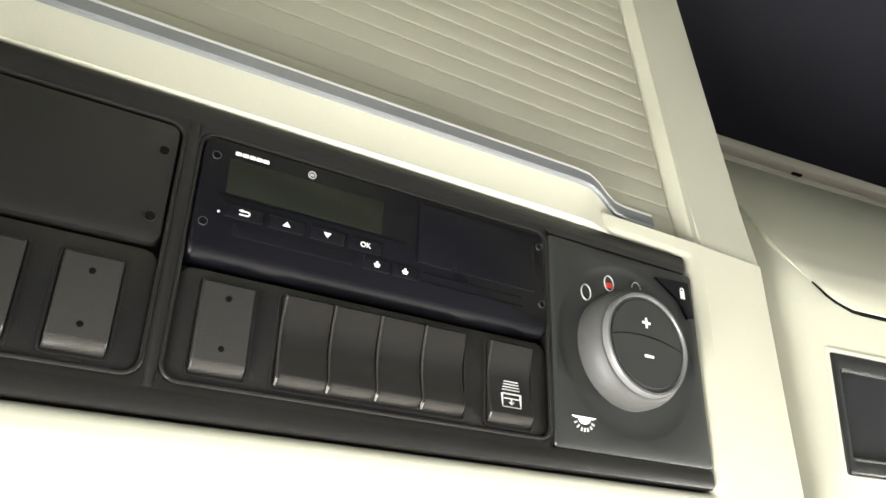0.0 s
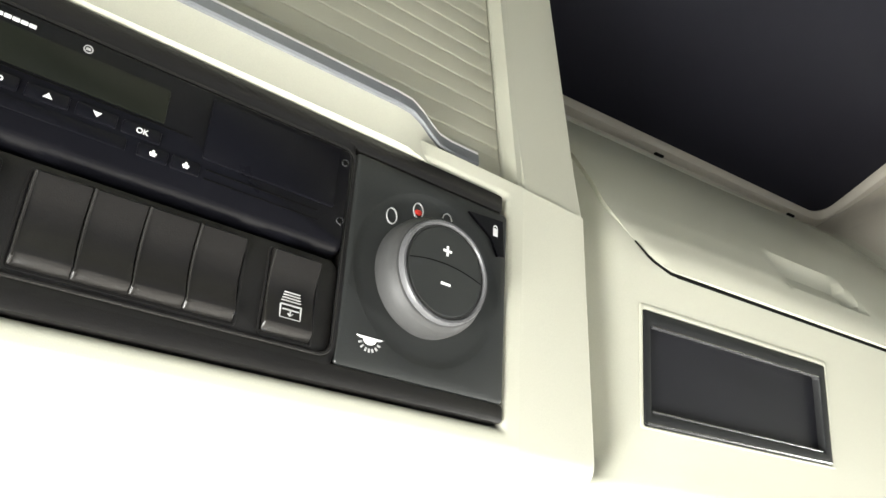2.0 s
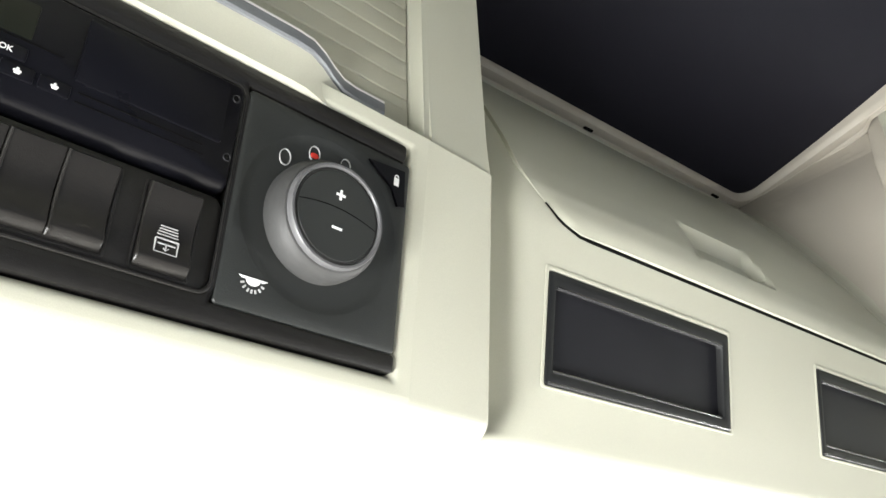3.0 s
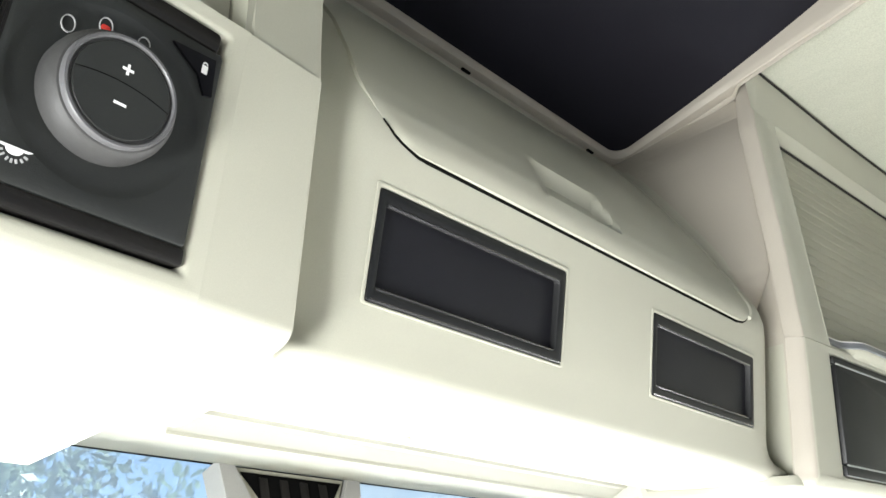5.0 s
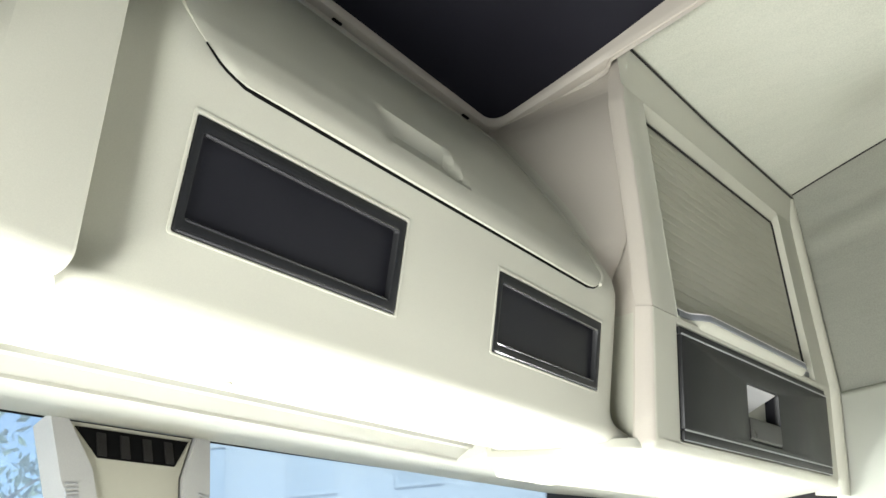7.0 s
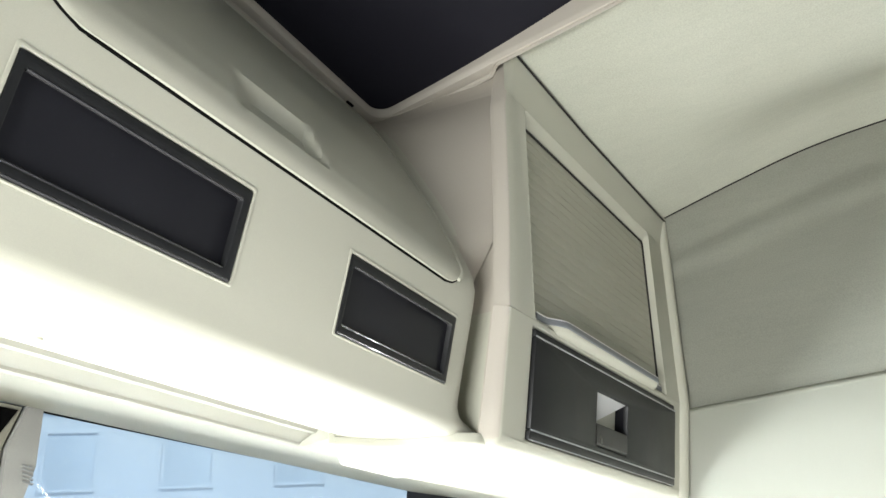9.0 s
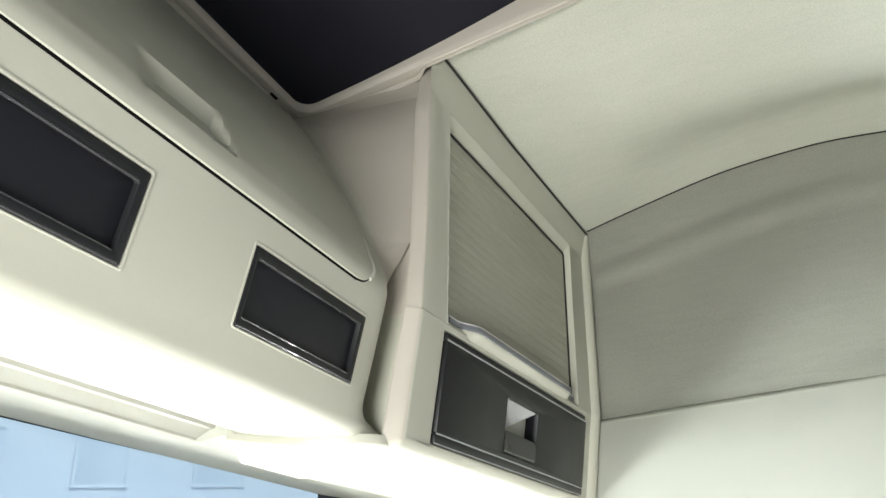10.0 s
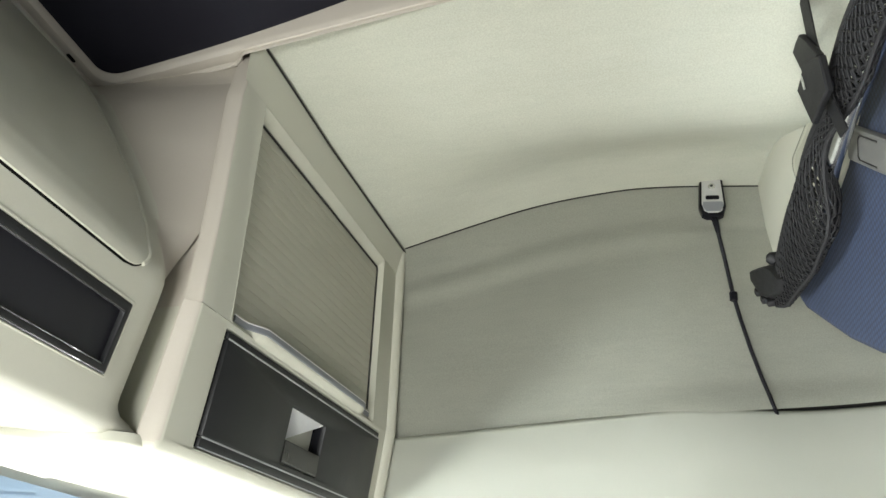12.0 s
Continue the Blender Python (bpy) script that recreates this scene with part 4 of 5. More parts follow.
for u in (-0.1678, -0.2174, -0.2503, -0.2998):
    rocker(u, u + 0.0205, -0.0858, -0.0490, "switch_blank", False, (-0.0560, -0.0762))
    part("socket", bezel((u - 0.0018, u + 0.0223, -0.0874, -0.0474), (u - 0.0004, u + 0.0209, -0.0862, -0.0486), -0.004, -0.0003, 0.002, 0.001, 0.0004), DARK, fascia)
for k in range(4):
    u = -0.1350 + 0.02152 * k
    key = rocker(u, u + 0.0213, -0.0864, -0.0486, "rocker_switch", mat=ROCKER)
    ridge = [(u + 0.0005, -0.0486 - 0.0378 * t, 0.0036 - 0.0034 * math.sin(math.pi * t) + 0.0002) for t in steps(0.02, 0.86, 10)] + [(u + 0.0005, -0.0835, 0.0029), (u + 0.0005, -0.0856, 0.0006)]
    part("ridge", tube(ridge, 0.0006, 6), SWITCH, key, "narrow raised edge")
part("socket", bezel((-0.1368, -0.0471, -0.0880, -0.0470), (-0.1353, -0.0486, -0.0867, -0.0483), -0.004, -0.0003, 0.002, 0.001, 0.0004), DARK, fascia)
key = rocker(-0.0358, -0.0122, -0.0868, -0.0487, "rocker_switch", mat=ROCKER)
part("socket", bezel((-0.0374, -0.0106, -0.0884, -0.0471), (-0.0361, -0.0119, -0.0871, -0.0484), -0.004, -0.0003, 0.002, 0.001, 0.0004), DARK, fascia)
bm = bmesh.new()
for k in range(4):
    bar(-0.0278 - 0.0003 * k, -0.0668 - 0.0013 * k, -0.0202 + 0.0003 * k, -0.0668 - 0.0013 * k, 0.00034, 0.0008, 0.0017, bm)
for p in ((-0.0290, -0.0726, -0.0190, -0.0726), (-0.0290, -0.0788, -0.0190, -0.0788), (-0.0290, -0.0726, -0.0290, -0.0788), (-0.0190, -0.0726, -0.0190, -0.0788), (-0.0280, -0.0748, -0.0200, -0.0748), (-0.0240, -0.0748, -0.0240, -0.0774), (-0.0252, -0.0764, -0.0240, -0.0776), (-0.0228, -0.0764, -0.0240, -0.0776)):
    bar(*p, 0.00038, 0.0008, 0.0022, bm)
part("symbol", bm, GREY_PRINT, key, "pale printed symbol of a ventilated hatch")

# ---- tachograph ----
tacho = thing("tachograph", LEFT_LOW, "black digital tachograph with unlit display and white button symbols", "tachograph")
bm = loft([ring(-0.1768, -0.0018, -0.0415, 0.0143, -0.0092, 0.003), ring(-0.1768, -0.0018, -0.0415, 0.0143, -0.0035, 0.003), ring(-0.1764, -0.0022, -0.0398, 0.0141, 0.0000, 0.003), ring(-0.1757, -0.0029, -0.0375, 0.0137, 0.0016, 0.003), ring(-0.1750, -0.0036, -0.0366, 0.0131, 0.0020, 0.003)])
part("housing", bm, BLACK, tacho, sharp=40)
W0 = 0.0016
part("display", slab(-0.1655, -0.0942, -0.0105, 0.0060, W0, 0.0024, 0.0008, 0.0003), SCREEN, tacho, "unlit greenish-black display")
part("display_line", bar(-0.1680, -0.0120, -0.0815, -0.0117, 0.0004, W0, 0.0025), PIT, tacho)
for u0, u1, v0, v1 in ((-0.1648, -0.1488, -0.0212, -0.0152), (-0.1464, -0.1304, -0.0212, -0.0152), (-0.1280, -0.1120, -0.0212, -0.0152), (-0.1100, -0.0940, -0.0212, -0.0152), (-0.1022, -0.0895, -0.0290, -0.0228), (-0.0880, -0.0757, -0.0290, -0.0228)):
    c = ((u0 + u1) / 2, (v0 + v1) / 2)
    key = part("button", slab(u0, u1, v0, v1, W0, 0.0029, 0.0008, 0.0005), BLACK, tacho)
    bm = bmesh.new()
    T0, T1 = 0.0027, 0.0031
    if u0 == -0.1648:
        bar(c[0] - 0.0022, c[1] - 0.0012, c[0] + 0.0016, c[1] - 0.0012, 0.0007, T0, T1, bm)
        arc_stroke(c[0] + 0.0016, c[1] + 0.0000, 0.0012, -90, 90, 0.0007, T0, T1, bm=bm)
        poly([(c[0] - 0.0006, c[1] + 0.0003), (c[0] - 0.0006, c[1] + 0.0023), (c[0] - 0.0026, c[1] + 0.0013)], T0, T1, bm)
        bar(c[0] - 0.0006, c[1] + 0.0012, c[0] + 0.0016, c[1] + 0.0012, 0.0007, T0, T1, bm)
    elif u0 == -0.1464:
        poly([(c[0] - 0.0021, c[1] - 0.0014), (c[0] + 0.0021, c[1] - 0.0014), (c[0], c[1] + 0.0019)], T0, T1, bm)
    elif u0 == -0.1280:
        poly([(c[0] - 0.0021, c[1] + 0.0016), (c[0], c[1] - 0.0017), (c[0] + 0.0021, c[1] + 0.0016)], T0, T1, bm)
    elif v0 < -0.025:
        slab(c[0] - 0.0018, c[0] + 0.0018, c[1] - 0.0008, c[1] + 0.0006, T0, T1, 0.0004, 0.0001, bm)
        slab(c[0] - 0.0013, c[0] + 0.0013, c[1] - 0.0019, c[1] - 0.0005, T0, T1, 0.0002, 0.0001, bm)
        slab(c[0] - 0.0007, c[0] + 0.0007, c[1] + 0.0004, c[1] + 0.0021, T0, T1, 0.0006, 0.0001, bm)
    if len(bm.verts):
        part("symbol", bm, WHITE, key, "white printed symbol", m=Matrix.Translation((c[0], c[1], 0)) @ Matrix.Diagonal((0.85, 0.72, 1, 1)) @ Matrix.Translation((-c[0], -c[1], 0)))
    else:
        bm.free()
        lettering("OK", 0.0034, c[0], c[1], 0.0030, WHITE, key, "lettering", 0.00004)
bm = bmesh.new()
for k in range(5):
    slab(-0.1638 + 0.0030 * k, -0.1611 + 0.0030 * k, 0.0081, 0.0098, W0, 0.0023, 0.0004, 0.0001, bm)
part("maker_mark", bm, WHITE, tacho, "small white maker's mark")
bm = arc_stroke(-0.1295, 0.0092, 0.0017, 0, 360, 0.0004, W0, 0.0023, 20)
bar(-0.1304, 0.0092, -0.1286, 0.0092, 0.0012, W0, 0.0023, bm)
part("approval_mark", bm, GREY_PRINT, tacho, "small grey circled mark")
part("paper_tray", slab(-0.1600, -0.1066, -0.0288, -0.0234, W0, 0.0024, 0.0006, 0.0003), BLACK, tacho)
part("card_door", slab(-0.0756, -0.0100, -0.0196, 0.0112, W0, 0.0030, 0.0012, 0.0005), BLACK, tacho)
part("card_slot", bar(-0.0730, -0.0240, -0.0180, -0.0238, 0.0006, W0, 0.0024), PIT, tacho)
part("card_slot", bar(-0.0735, -0.0284, -0.0170, -0.0284, 0.0005, W0, 0.0024), PIT, tacho)
part("status_light", disc(-0.1668, -0.0196, W0, 0.0024, 0.0006, 0.0001, 10), GREY_PRINT, tacho)
for u, v in ((-0.1712, 0.0055), (-0.1722, -0.0255), (-0.0062, 0.0065), (-0.0055, -0.0248)):
    h = part("release_hole", disc(u, v, W0, 0.0023, 0.0015, 0.0001, 16), PIT, tacho)
    part("hole_rim", loft([circle(u, v, w, r, 18) for w, r in ((0.0018, 0.0021), (0.0025, 0.0019), (0.0025, 0.0016), (0.0020, 0.0015))], closed=True), GLOSS, h)

# ---- light control ----
control = thing("light_control", LEFT_LOW, "grey rotary light control plate with a plus and minus knob", "light control")
KU, KV = 0.0491, -0.0386
DISH = [(0.0014, 0.0468), (0.0012, 0.0460), (0.0005, 0.0440), (0.0001, 0.0410), (0.0000, 0.0340)]
edge_rings = [ring(0.0008 + k, 0.1035 - k, -0.0932 + k, 0.0165 - k, w, 0.0025, 11) for w, k in ((-0.010, 0.0), (-0.0002, 0.0), (0.0009, 0.0005), (0.0014, 0.0016))]
part("plate", loft(edge_rings + [circle(0.0510, -0.0378, w, r, 48) for w, r in DISH]), PLATE, control, sharp=30)
knob = part("knob", loft([circle(KU, KV, w, r, 64) for w, r in ((-0.0004, 0.0312), (0.0030, 0.0314), (0.0070, 0.0313), (0.0100, 0.0306), (0.0125, 0.0293), (0.0138, 0.0281), (0.0142, 0.0270), (0.0150, 0.0268), (0.0150, 0.0230))]), RING, control, "grey rotary knob", sharp=24)
part("bright_ring", loft([circle(KU, KV, w, r, 64) for w, r in ((0.0142, 0.0272), (0.0166, 0.0271), (0.0176, 0.0265), (0.0176, 0.0253), (0.0166, 0.0247), (0.0142, 0.0247))], closed=True), RIM, knob, "pale ring round the knob's face")
part("inner_ring", loft([circle(KU, KV, w, r, 64) for w, r in ((0.0142, 0.0246), (0.0162, 0.0245), (0.0164, 0.0236), (0.0142, 0.0235))], closed=True), RING, knob, "grey inner ring")
CAP = 0.0170
cap = part("cap", loft([circle(KU, KV, w, r, 64) for w, r in ((0.0140, 0.0234), (0.0165, 0.0234), (CAP, 0.0229), (CAP, 0.0210))]), PLATE, knob, "dark round cap in two halves")
bm = bmesh.new()
split = [(KU + 0.0228 * t, KV + 0.0002 + 0.0034 * (1 - t * t) - 0.0010 * t) for t in steps(-1, 1, 14)]
loft([[(u, v - 0.00025, CAP - 0.0006), (u, v + 0.00025, CAP - 0.0006), (u, v + 0.00025, CAP + 0.0001), (u, v - 0.00025, CAP + 0.0001)] for u, v in split], bm=bm)
part("split_line", bm, PIT, cap)
bm = bar(KU - 0.0027, KV + 0.0108, KU + 0.0027, KV + 0.0108, 0.0013, CAP - 0.0004, CAP + 0.0002)
bar(KU, KV + 0.0081, KU, KV + 0.0135, 0.0013, CAP - 0.0004, CAP + 0.00022, bm)
part("plus_sign", bm, WHITE, knob, "white plus sign")
part("minus_sign", bar(KU - 0.0030, KV - 0.0069, KU + 0.0030, KV - 0.0069, 0.0013, CAP - 0.0004, CAP + 0.0002), WHITE, knob, "white minus sign")
for u, v, a0, a1 in ((0.0249, -0.0107, 0, 360), (0.0411, -0.0021, 0, 360), (0.0605, -0.0014, 10, 170)):
    bm = bmesh.new()
    rows = []
    for k in range(25):
        a = radians(a0 + (a1 - a0) * k / 24)
        rows.append([(u + r * 0.72 * math.cos(a), v + r * math.sin(a), w) for r, w in ((0.0040, 0.0000), (0.0040, 0.0007), (0.0046, 0.0007), (0.0046, 0.0000))])
    loft(rows, bm=bm)
    part("dial_mark", bm, GREY_PRINT, control, "pale printed lamp mark")
part("red_mark", slab(0.0388, 0.0434, -0.0048, -0.0018, 0.0000, 0.0008, 0.0014, 0.0001), RED, control, "red printed lamp mark")
part("corner_button", poly([(0.0735, 0.0085), (0.0985, 0.0105), (0.1000, -0.0110), (0.0955, -0.0120), (0.0900, -0.0020)], 0.0000, 0.0030), BLACK, control, "dark wedge-shaped button")
bm = bar(0.0930, -0.0004, 0.0930, 0.0044, 0.0034, 0.0026, 0.0032)
arc_stroke(0.0930, 0.0048, 0.0012, 0, 180, 0.0007, 0.0026, 0.0032, bm=bm)
part("corner_symbol", bm, WHITE, control, "small white symbol")
bm = poly([(0.0108, -0.0770), (0.0128, -0.0780), (0.0238, -0.0780), (0.0258, -0.0770)], 0.0010, 0.0019)
poly([(0.0183 + 0.0036 * math.cos(radians(a)), -0.0781 + 0.0026 * math.sin(radians(a))) for a in range(180, 361, 20)], 0.0010, 0.0019, bm)
part("lamp_symbol", bm, WHITE, control, "white symbol of a ceiling lamp")
bm = bmesh.new()
for a in (200, 225, 250, 270, 290, 315, 340):
    c, s = math.cos(radians(a)), math.sin(radians(a))
    bar(0.0183 + 0.0046 * c, -0.0784 + 0.0040 * s, 0.0183 + 0.0064 * c, -0.0784 + 0.0058 * s, 0.0009, 0.0010, 0.0018, bm)
part("lamp_rays", bm, GREY_PRINT, control, "short grey rays")

# ---- roof hatch ----
SLOPE = math.atan(0.105)
hatch_m = Matrix.Translation((0, 0.46, 2.1225)) @ pose(0, 0, 0, 180 - math.degrees(SLOPE))
hatch = thing("roof_hatch", hatch_m, "dark smoked roof hatch in a rounded cream frame", "roof hatch")
# local x to the right, y towards the rear, z down into the cab
rise = lambda y: 0.20 * max(y - 0.02, 0.0) ** 2 if y < 0.45 else 0.037 + 0.172 * (min(y, 0.6) - 0.45)


def hatch_ring(x, y0, y1, w, r):
    """One outline of the frame; past the cabinets its outer edge draws in under the roof lining."""
    pts = ring(-x, x, y0, y1, w, r, 6)
    out = []
    for p, q in zip(pts, pts[1:] + pts[:1]):
        n = max(1, int((Vector(q) - Vector(p)).length / 0.006))
        for k in range(n):
            u, v, h = [c + (d - c) * k / n for c, d in zip(p, q)]
            draw = smooth(0.206, 0.226, v)
            if abs(u) > 0.366:
                u = math.copysign(abs(u) - (abs(u) - 0.366) * 0.72 * draw, u)
            out.append((u, v, h))
    return out


bm = bmesh.new()
outlines = [hatch_ring(*p) for p in ((0.40, -0.007, 0.90, -0.012, 0.03), (0.40, -0.007, 0.90, 0.001, 0.03), (0.3940, -0.0010, 0.8940, 0.0020, 0.03), (0.3925, 0.0005, 0.8925, 0.0050, 0.03), (0.3895, 0.0035, 0.8895, 0.0064, 0.03), (0.3865, 0.0065, 0.8865, 0.0048, 0.03), (0.3850, 0.0080, 0.8850, 0.0014, 0.03),
             (0.376, 0.0145, 0.878, 0.0024, 0.028), (0.369, 0.0190, 0.871, 0.0012, 0.026), (0.3655, 0.0220, 0.868, -0.0025, 0.026), (0.3635, 0.0240, 0.866, -0.007, 0.026), (0.363, 0.0245, 0.8655, -0.095, 0.026))]
n = min(len(o) for o in outlines)
outlines = [[o[round(k * (len(o) - 1) / (n - 1))] for k in range(n)] for o in outlines]
loft(outlines, closed=True, bm=bm)
part("frame", bm, BLUSH, hatch, "pinkish cream hatch frame with a raised bead", sharp=25)
rows = [[(x, y, -0.009 - rise(y)) for x in steps(-0.368, 0.368, 8)] for y in [0.012, 0.02] + steps(0.03, 0.45, 12) + [0.5, 0.6, 0.7, 0.87]]
part("panel", shell(rows, (0, 0, -0.006)), HATCH, hatch, "smoked dark panel", sharp=60)
for u in (0.035, 0.305, -0.235):
    part("clip_slot", slab(u - 0.008, u + 0.008, 0.0086, 0.0130, 0.0005, 0.0036, 0.0015), PIT, hatch, "small dark clip slot")

# ---- wired remote control on the side wall ----
remote_m = panel((wall_x(-0.485) - 0.030, -0.487, 2.202), -90, 0, -8)
remote = thing("remote_control", remote_m, "grey and black wired remote control hung on the cloth wall", "remote control")


def remote_ring(k, w):
    pts = [(-0.016, 0.049), (-0.0215, 0.043), (-0.0245, 0.0), (-0.0265, -0.028), (-0.021, -0.044), (-0.012, -0.048), (0.012, -0.048), (0.021, -0.044), (0.0265, -0.028), (0.0245, 0.0), (0.0215, 0.043), (0.016, 0.049)]
    return [(u * k, 1.2 * v * (1 - (1 - k) * 0.75), w) for u, v in pts]


part("case", loft([remote_ring(0.92, 0), remote_ring(1, 0.004), remote_ring(1, 0.016), remote_ring(0.95, 0.020), remote_ring(0.86, 0.0205)]), BLACK, remote, "black case")
face = part("face_plate", loft([remote_ring(0.82, 0.019), remote_ring(0.81, 0.0212), remote_ring(0.77, 0.0218)]), GREYP, remote, "light grey face")
part("round_button", disc(0, 0.012, 0.021, 0.0228, 0.0075, 0.0006, 20), CHROME, face, "bright round button")
part("button_dot", disc(0, 0.013, 0.0225, 0.0234, 0.0028, 0.0003, 14), BLACK, face)
part("slide_key", slab(-0.0135, 0.0135, -0.0195, -0.0105, 0.0212, 0.0238, 0.003, 0.001), BLACK, face, "black oval key")
part("lower_cap", loft([[(u, v, w) for u, v in ((-0.0185, -0.025), (-0.0205, -0.035), (-0.014, -0.047), (0.014, -0.047), (0.0205, -0.035), (0.0185, -0.025))] for w in (0.0214, 0.0230)]), STRIP, face, "grey lower cap")
cord_pts = [(0.001, -0.056, 0.010), (0.003, -0.066, 0.012), (0.006, -0.10, 0.006), (0.010, -0.15, 0.003), (0.016, -0.22, -0.008), (0.023, -0.27, -0.013), (0.033, -0.33, -0.018), (0.043, -0.38, -0.020), (0.057, -0.440, -0.022), (0.066, -0.475, -0.035)]
cord_pts = [(u - 0.075 * (v + 0.05), v, w) for u, v, w in cord_pts]
fine = [Vector(cord_pts[0])]
for p0, p1 in zip(cord_pts, cord_pts[1:]):
    n = max(2, int((Vector(p1) - Vector(p0)).length / 0.0022))
    fine += [Vector(p0).lerp(Vector(p1), k / n) for k in range(1, n + 1)]
bm = bmesh.new()
rings = []
for k, p in enumerate(fine):
    rr = 0.0034 if k % 2 else 0.0046
    if k < 14:
        rr = 0.0075 - 0.0002 * k
    rings.append([(p.x + rr * math.cos(2 * math.pi * j / 8), p.y, p.z + rr * math.sin(2 * math.pi * j / 8)) for j in range(8)])
loft(rings, bm=bm)
cord = part("cord", bm, BLACK, remote, "black ribbed cord")
part("clip", loft([circle(0, 0, w, r, 16) for w, r in ((-0.009, 0.0062), (-0.008, 0.0078), (0.008, 0.0078), (0.009, 0.0062))]), BLACK, cord, "black cord clip", m=Matrix.Translation((0.016 + 0.075 * 0.172, -0.222, -0.008)) @ pose(0, 0, 0, 90))

# ---- folded upper bunk with its net, strap and latch ----
bunk = thing("upper_bunk", panel((0, -0.585, 0), 180, 0), "folded upper bunk in navy knitted cloth at the rear", "bunk")
# local x runs to the left side of the cab
outline = [(-1.035, 1.965), (-1.040, 1.945), (-1.02, 1.915), (-0.95, 1.862), (-0.86, 1.795), (-0.76, 1.735), (-0.66, 1.695), (-0.50, 1.675), (0.50, 1.675), (0.66, 1.695), (0.86, 1.795), (1.02, 1.915), (1.040, 1.945), (1.035, 1.965), (0.80, 1.965), (0.52, 2.03), (-0.52, 2.03), (-0.66, 1.985), (-0.80, 1.965)]
mid = Vector((0, 1.86))
ring_at = lambda k, w: [(mid.x + (u - mid.x) * k, mid.y + (v - mid.y) * k, w) for u, v in outline]
part("mattress", loft([ring_at(0.985, -0.12), ring_at(1.0, -0.10), ring_at(1.0, -0.02), ring_at(0.99, -0.006), ring_at(0.965, 0.002)]), NAVY, bunk, "navy knitted cloth cover", sharp=50)
for u in (-0.53, 0.53):
    plate = part("latch_plate", slab(-0.085, 0.085, -0.024, 0.024, 0, 0.012, 0.006, 0.004), LATCH, bunk, "light grey latch plate", m=pose(u, 1.935, 0.001, 0, 0, -44 if u < 0 else 44))
    bm = tube([(0.012, 0.017, 0.012), (-0.040, 0.017, 0.012), (-0.045, 0.012, 0.012), (-0.045, -0.012, 0.012), (-0.040, -0.017, 0.012), (0.012, -0.017, 0.012)], 0.0014, 6)
    part("key_groove", bm, DARK, plate, "dark groove round the latch key")

net = thing("restraint_net", ROOT, "rolled black mesh restraint net along the bunk's edge", "net")
random.seed(4)


def net_at(s, a):
    """A slack roll of net along the bunk: s from the wall end inwards, a round the roll."""
    x = 0.985 - 1.20 * s
    mid_z = between(x, [(0.33, 2.003), (0.40, 1.997), (0.46, 1.996), (0.50, 1.994), (0.54, 1.996), (0.575, 1.996), (0.60, 1.984), (0.62, 1.955), (0.65, 1.943), (0.75, 1.932), (0.85, 1.930), (0.93, 1.924), (0.985, 1.935)])
    half = between(x, [(0.33, 0.034), (0.40, 0.040), (0.46, 0.033), (0.50, 0.022), (0.54, 0.016), (0.575, 0.018), (0.60, 0.029), (0.62, 0.055), (0.65, 0.064), (0.75, 0.060), (0.85, 0.046), (0.93, 0.034), (0.985, 0.022)])
    wob = 1 + 0.10 * noise.noise(Vector((x * 9, math.cos(a) * 1.5, math.sin(a) * 1.5)))
    return (x, -0.535 + 0.36 * half * wob * math.cos(a), mid_z + half * wob * math.sin(a))


bm = bmesh.new()
CELLS = 62
for size, strands, r in ((1.0, 24, 0.0015), (0.78, 14, 0.0021)):
    for k in range(strands):
        pts = []
        for j in range(CELLS * 4 + 1):
            s = j / (CELLS * 4)
            side = (0, 1, 1, 0)[j % 4] if k % 2 else (1, 0, 0, 1)[j % 4]
            around = 2 * math.pi * (k + 0.92 * (side - 0.5)) / strands + 2.2 * s + 0.12 * noise.noise(Vector((s * 14, k * 0.3, 0)))
            p, a, b = net_at(s, around), net_at(s, 0), net_at(s, math.pi)
            pts.append([(a[i] + b[i]) / 2 + (p[i] - (a[i] + b[i]) / 2) * size for i in range(3)])
        tube(pts, r, 4, bm, caps=False)
part("mesh", bm, NET, net, "black knotted mesh", sharp=180)
part("rod", tube([(0.92, -0.550, 1.92), (0.75, -0.550, 1.935), (0.65, -0.550, 1.955), (0.594, -0.548, 1.968), (0.50, -0.548, 1.980), (0.40, -0.548, 1.988), (0.33, -0.548, 1.993), (-0.2, -0.548, 1.995)], 0.012, 12), CHROME, net, "bright metal rod inside the net")
bm = bmesh.new()
tube([Vector(net_at(s, 1.57)) + Vector((0, 0.004, 0.002)) for s in steps(0, 1, 60)], 0.0045, 6, bm)
part("upper_cord", bm, NET, net)
bm = tube([Vector(net_at(s, 4.9)) + Vector((0, 0.0, 0)) for s in steps(0, 1, 60)], 0.0032, 6)
part("lower_cord", bm, NET, net)
outline = [(1.046, 2.006), (1.054, 1.990), (1.034, 1.964), (1.008, 1.932), (0.965, 1.910), (0.895, 1.892), (0.858, 1.902), (0.888, 1.936), (0.924, 1.960), (0.985, 1.984)]
bm = loft([[(0.96 + (x - 0.96) * k, y, 1.955 + (z - 1.945) * k) for x, z in outline] for y, k in ((-0.556, 0.80), (-0.550, 0.96), (-0.535, 1.0), (-0.522, 0.97), (-0.514, 0.82))])
part("end_fitting", bm, WEB, net, "black plastic end fitting", sharp=40)
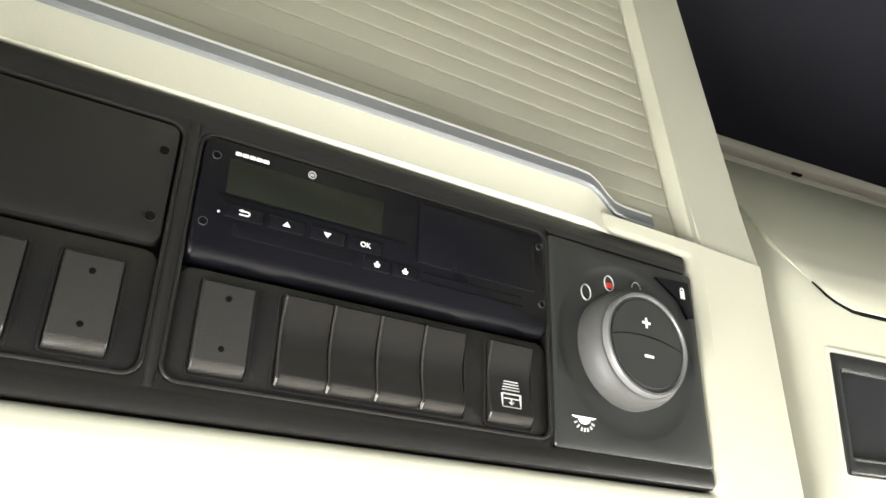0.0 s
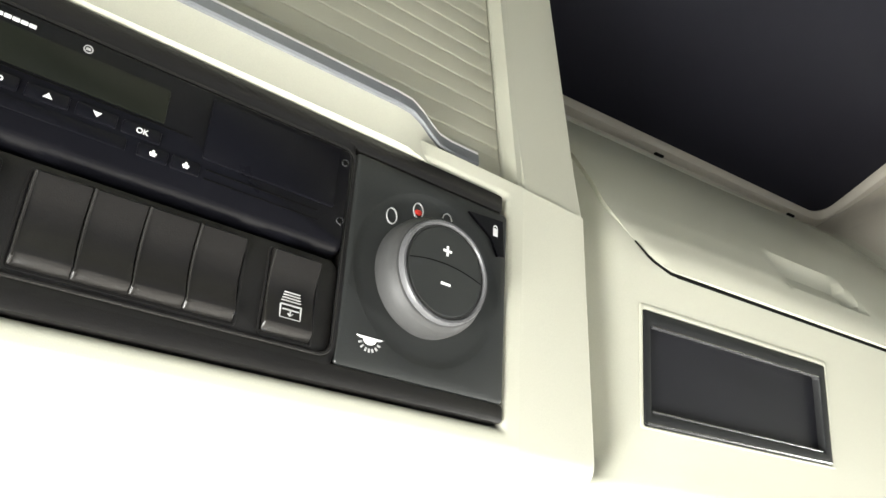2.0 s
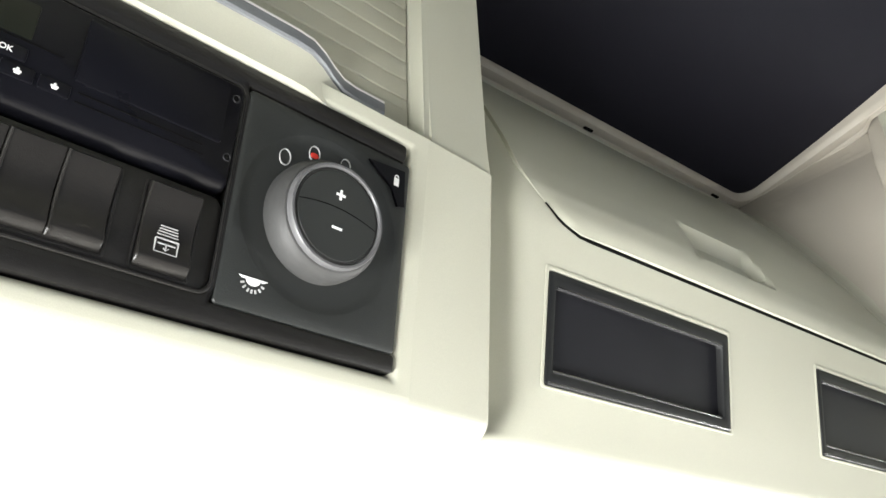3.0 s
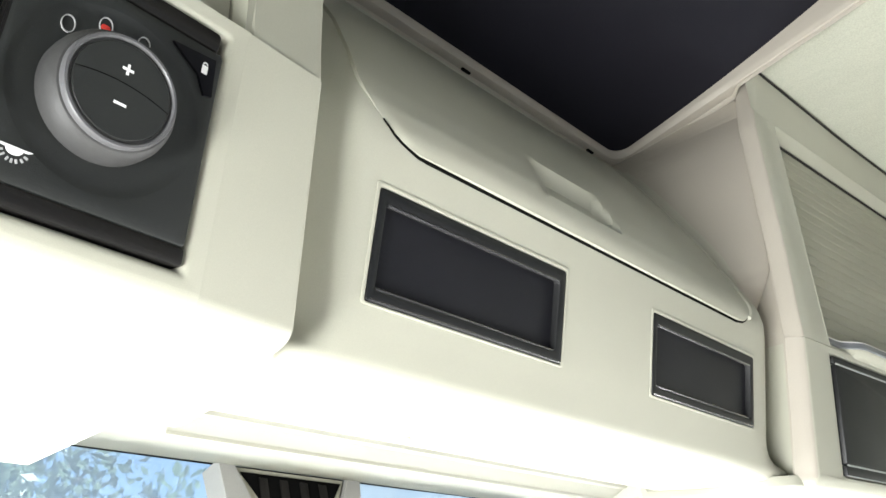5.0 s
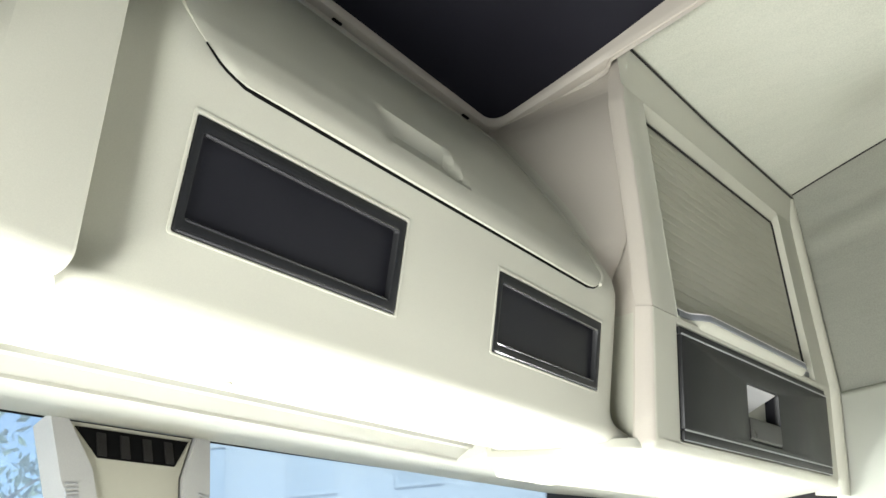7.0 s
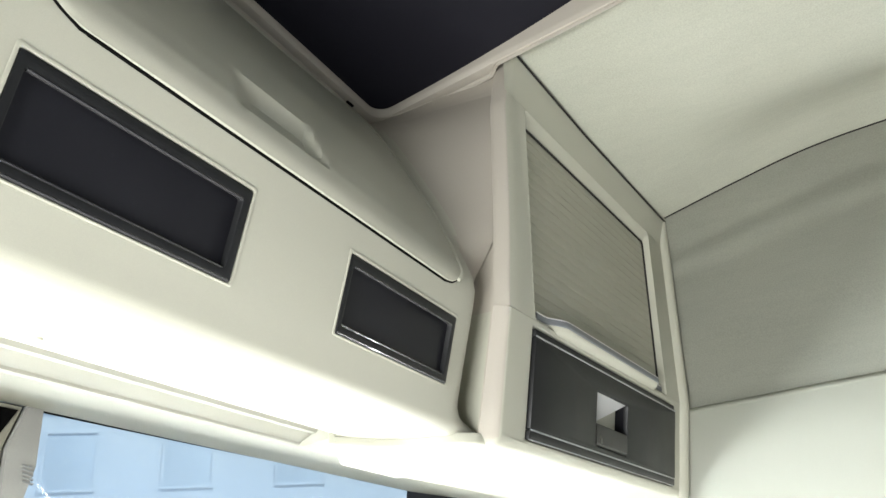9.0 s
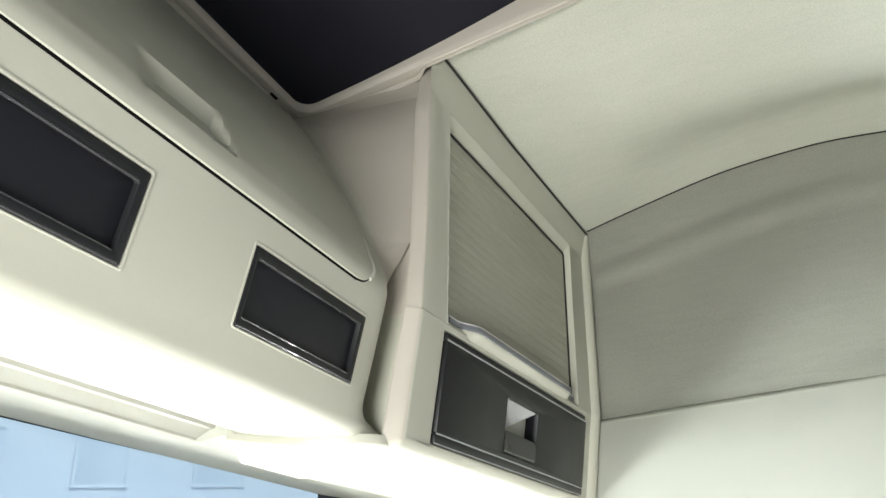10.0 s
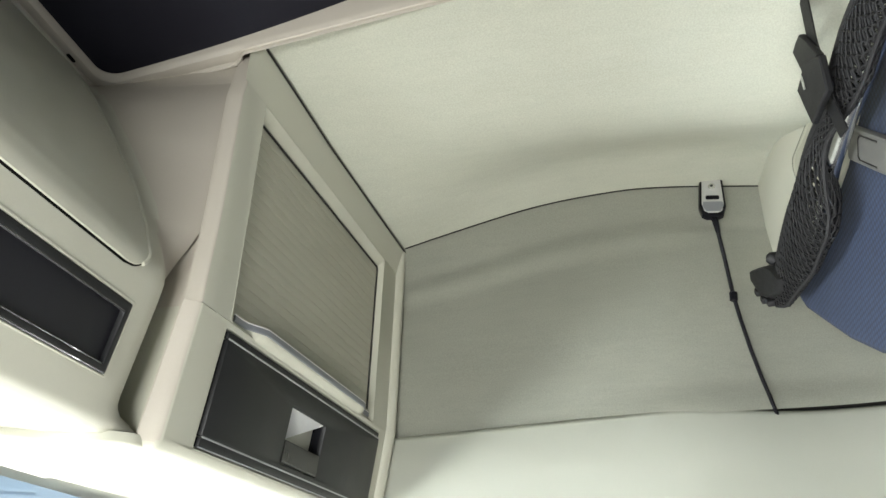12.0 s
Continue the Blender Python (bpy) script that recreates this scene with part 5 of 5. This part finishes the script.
for x, z in ((1.028, 1.952), (1.002, 1.926), (0.972, 1.908)):
    part("fitting_tooth", slab(-0.006, 0.006, -0.008, 0.008, 0, 0.012, 0.002, 0.002), WEB, net, m=panel((x, -0.526, z + 0.010), 180, 0, 38))
part("end_knob", loft([circle(0, 0, w, r, 14) for w, r in ((0, 0.009), (0.006, 0.012), (0.014, 0.012), (0.02, 0.006))]), WEB, net, m=Matrix.Translation((0.908, -0.532, 1.966)) @ pose(0, 0, 0, -30, 10))

strap = thing("safety_strap", ROOT, "black webbing strap with a buckle, hung from the ceiling", "strap")
line = [(0.408, -0.515, roof_z(0.408, -0.515) - 0.001), (0.434, -0.515, 2.13), (0.454, -0.515, 2.065), (0.470, -0.517, 1.985), (0.480, -0.525, 1.940)]
rows = []
for k, p in enumerate(line):
    rows.append([(p[0] + dx, p[1] + dy, p[2] + dx * 0.2) for dx, dy in ((-0.014, -0.001), (0.014, -0.001), (0.014, 0.001), (-0.014, 0.001))])
part("webbing", loft(rows), WEB, strap)
strap_m = panel((0, -0.508, 0), 180, 0)
hook = [(-0.463, 2.092), (-0.450, 2.070), (-0.431, 2.030), (-0.455, 2.027), (-0.490, 2.046), (-0.499, 2.093), (-0.480, 2.094)]
plate = [(-0.463, 2.046), (-0.414, 2.015), (-0.425, 1.970), (-0.455, 1.972), (-0.500, 1.973), (-0.511, 2.037), (-0.488, 2.040)]
for name, pts, w0, label in (("tongue", hook, -0.006, "black plastic strap tongue"), ("buckle", plate, 0.0, "black plastic buckle")):
    c = Vector([sum(p[i] for p in pts) / len(pts) for i in (0, 1)])
    bm = loft([[(c.x + (u - c.x) * k, c.y + (v - c.y) * k, w) for u, v in pts] for w, k in ((w0, 0.97), (w0 + 0.002, 1.0), (w0 + 0.007, 1.0), (w0 + 0.009, 0.94))])
    buckle = part(name, bm, WEB, strap, label, m=strap_m, sharp=30)
part("release_pin", tube([(-0.4795, 2.036, 0.0095), (-0.4800, 2.014, 0.0100)], 0.0024, 8), CHROME, buckle)

# ---- sensor housing at the top of the windscreen ----
pod = thing("sensor_housing", panel((0.033, 0.812, 1.690), 0, -14), "beige sensor housing with a dark slotted vent against the windscreen", "sensor housing")
bm = loft([[(u, v, w) for u, v in ((-0.085, 0.01), (0.085, 0.01), (0.058, -0.05), (0.045, -0.16), (-0.045, -0.16), (-0.058, -0.05))] for w in (-0.05, -0.004)] + [[(u * 0.97, v, 0) for u, v in ((-0.085, 0.008), (0.085, 0.008), (0.058, -0.05), (0.045, -0.155), (-0.045, -0.155), (-0.058, -0.05))]])
part("body", bm, BEIGE, pod)
vent = part("vent", poly([(-0.076, 0.002), (0.076, 0.002), (0.052, -0.034), (-0.050, -0.034)], -0.001, 0.0015), PIT, pod, "dark vent")
for k in range(4):
    u = -0.045 + 0.030 * k
    part("slat", slab(u - 0.006, u + 0.006, -0.032, -0.003, 0.0008, 0.0032, 0.001), DARK, vent)
for s in (-1, 1):
    post = part("side_trim", poly([(s * 0.088, 0.012), (s * 0.108, 0.012), (s * 0.096, -0.07), (s * 0.060, -0.16), (s * 0.046, -0.16), (s * 0.060, -0.05)], -0.03, 0.006), GREYP, pod, "light grey trim beside the vent")
    for k in range(5):
        part("rib", bar(s * 0.078, -0.070 - 0.005 * k, s * 0.092, -0.072 - 0.005 * k, 0.0016, 0.004, 0.0072), SILVER, post)

# ---- outside: yard, trees, building ----
bm = bmesh.new()
bmesh.ops.create_circle(bm, cap_ends=True, radius=3000, segments=48, matrix=Matrix.Translation((0, 0, -1.6)))
tagged(part("ground", bm, ASPHALT), "pale concrete yard in front of the lorry", "ground", kind="structure")


def tree(x, y, h, seed):
    random.seed(seed)
    t = thing("tree", Matrix.Translation((x, y, -1.6)), "broad green tree standing beside the yard", "tree", "trees by the yard")
    bm = tube([(0.1 * math.sin(k), 0.08 * math.cos(k * 2), h * 0.62 * k / 6) for k in range(7)], 0.16, 8)
    tips = []
    for k in range(16):
        a, z0 = k * 2.4, h * (0.28 + 0.34 * random.random())
        reach, rise = h * (0.18 + 0.16 * random.random()), h * (0.10 + 0.24 * random.random())
        pts = [(reach * f * math.cos(a), reach * f * math.sin(a), z0 + rise * f ** 0.8) for f in (0, 0.35, 0.7, 1)]
        tube(pts, 0.045, 5, bm)
        tips += [Vector(p) for p in pts[1:]]
    part("trunk", bm, BARK, t, sharp=60)
    bm = bmesh.new()
    for tip in tips:
        for _ in range(70):
            c = tip + Vector([random.gauss(0, h * 0.06) for _ in range(3)])
            q = Euler([random.uniform(0, 6.3) for _ in range(3)]).to_matrix()
            s = random.uniform(0.14, 0.30)
            vs = [bm.verts.new(c + q @ Vector(p) * s) for p in ((-1, 0, 0), (0, -0.5, 0.15), (1, 0, 0), (0, 0.5, 0.15))]
            bm.faces.new(vs)
    tagged(part("crown", bm, LEAF, t, "green leaves", sharp=180), kind="stuff")
    return t


tree(8.0, 27.0, 15.0, 1)
tree(1.0, 32.0, 17.0, 2)
house = thing("building", Matrix.Translation((17, 14, -1.6)) @ pose(0, 0, 0, 0, 0, -48), "long pale rendered building with a low grey roof", "building")
part("wall", box(bmesh.new(), -7, 7, -3, 3, 0, 9.0), RENDERED, house)
bm = loft([[(x, -3.4, 9.0), (x, 0, 10.1), (x, 3.4, 9.0), (x, 3.4, 8.9), (x, -3.4, 8.9)] for x in (-7.3, 7.3)])
part("roof", bm, ROOFING, house)
for k in range(5):
    for z in (1.2, 4.0, 6.6):
        w = part("window", bezel((-0.6, 0.6, 0, 1.4), (-0.53, 0.53, 0.07, 1.33), -0.02, 0.04, 0.005, 0.005, 0.005), RENDERED, house, m=Matrix.Translation((-5.2 + 2.6 * k, -3.0, z)) @ pose(0, 0, 0, 90))
        part("pane", slab(-0.54, 0.54, 0.06, 1.34, -0.01, 0.005), PALEPANE, w)
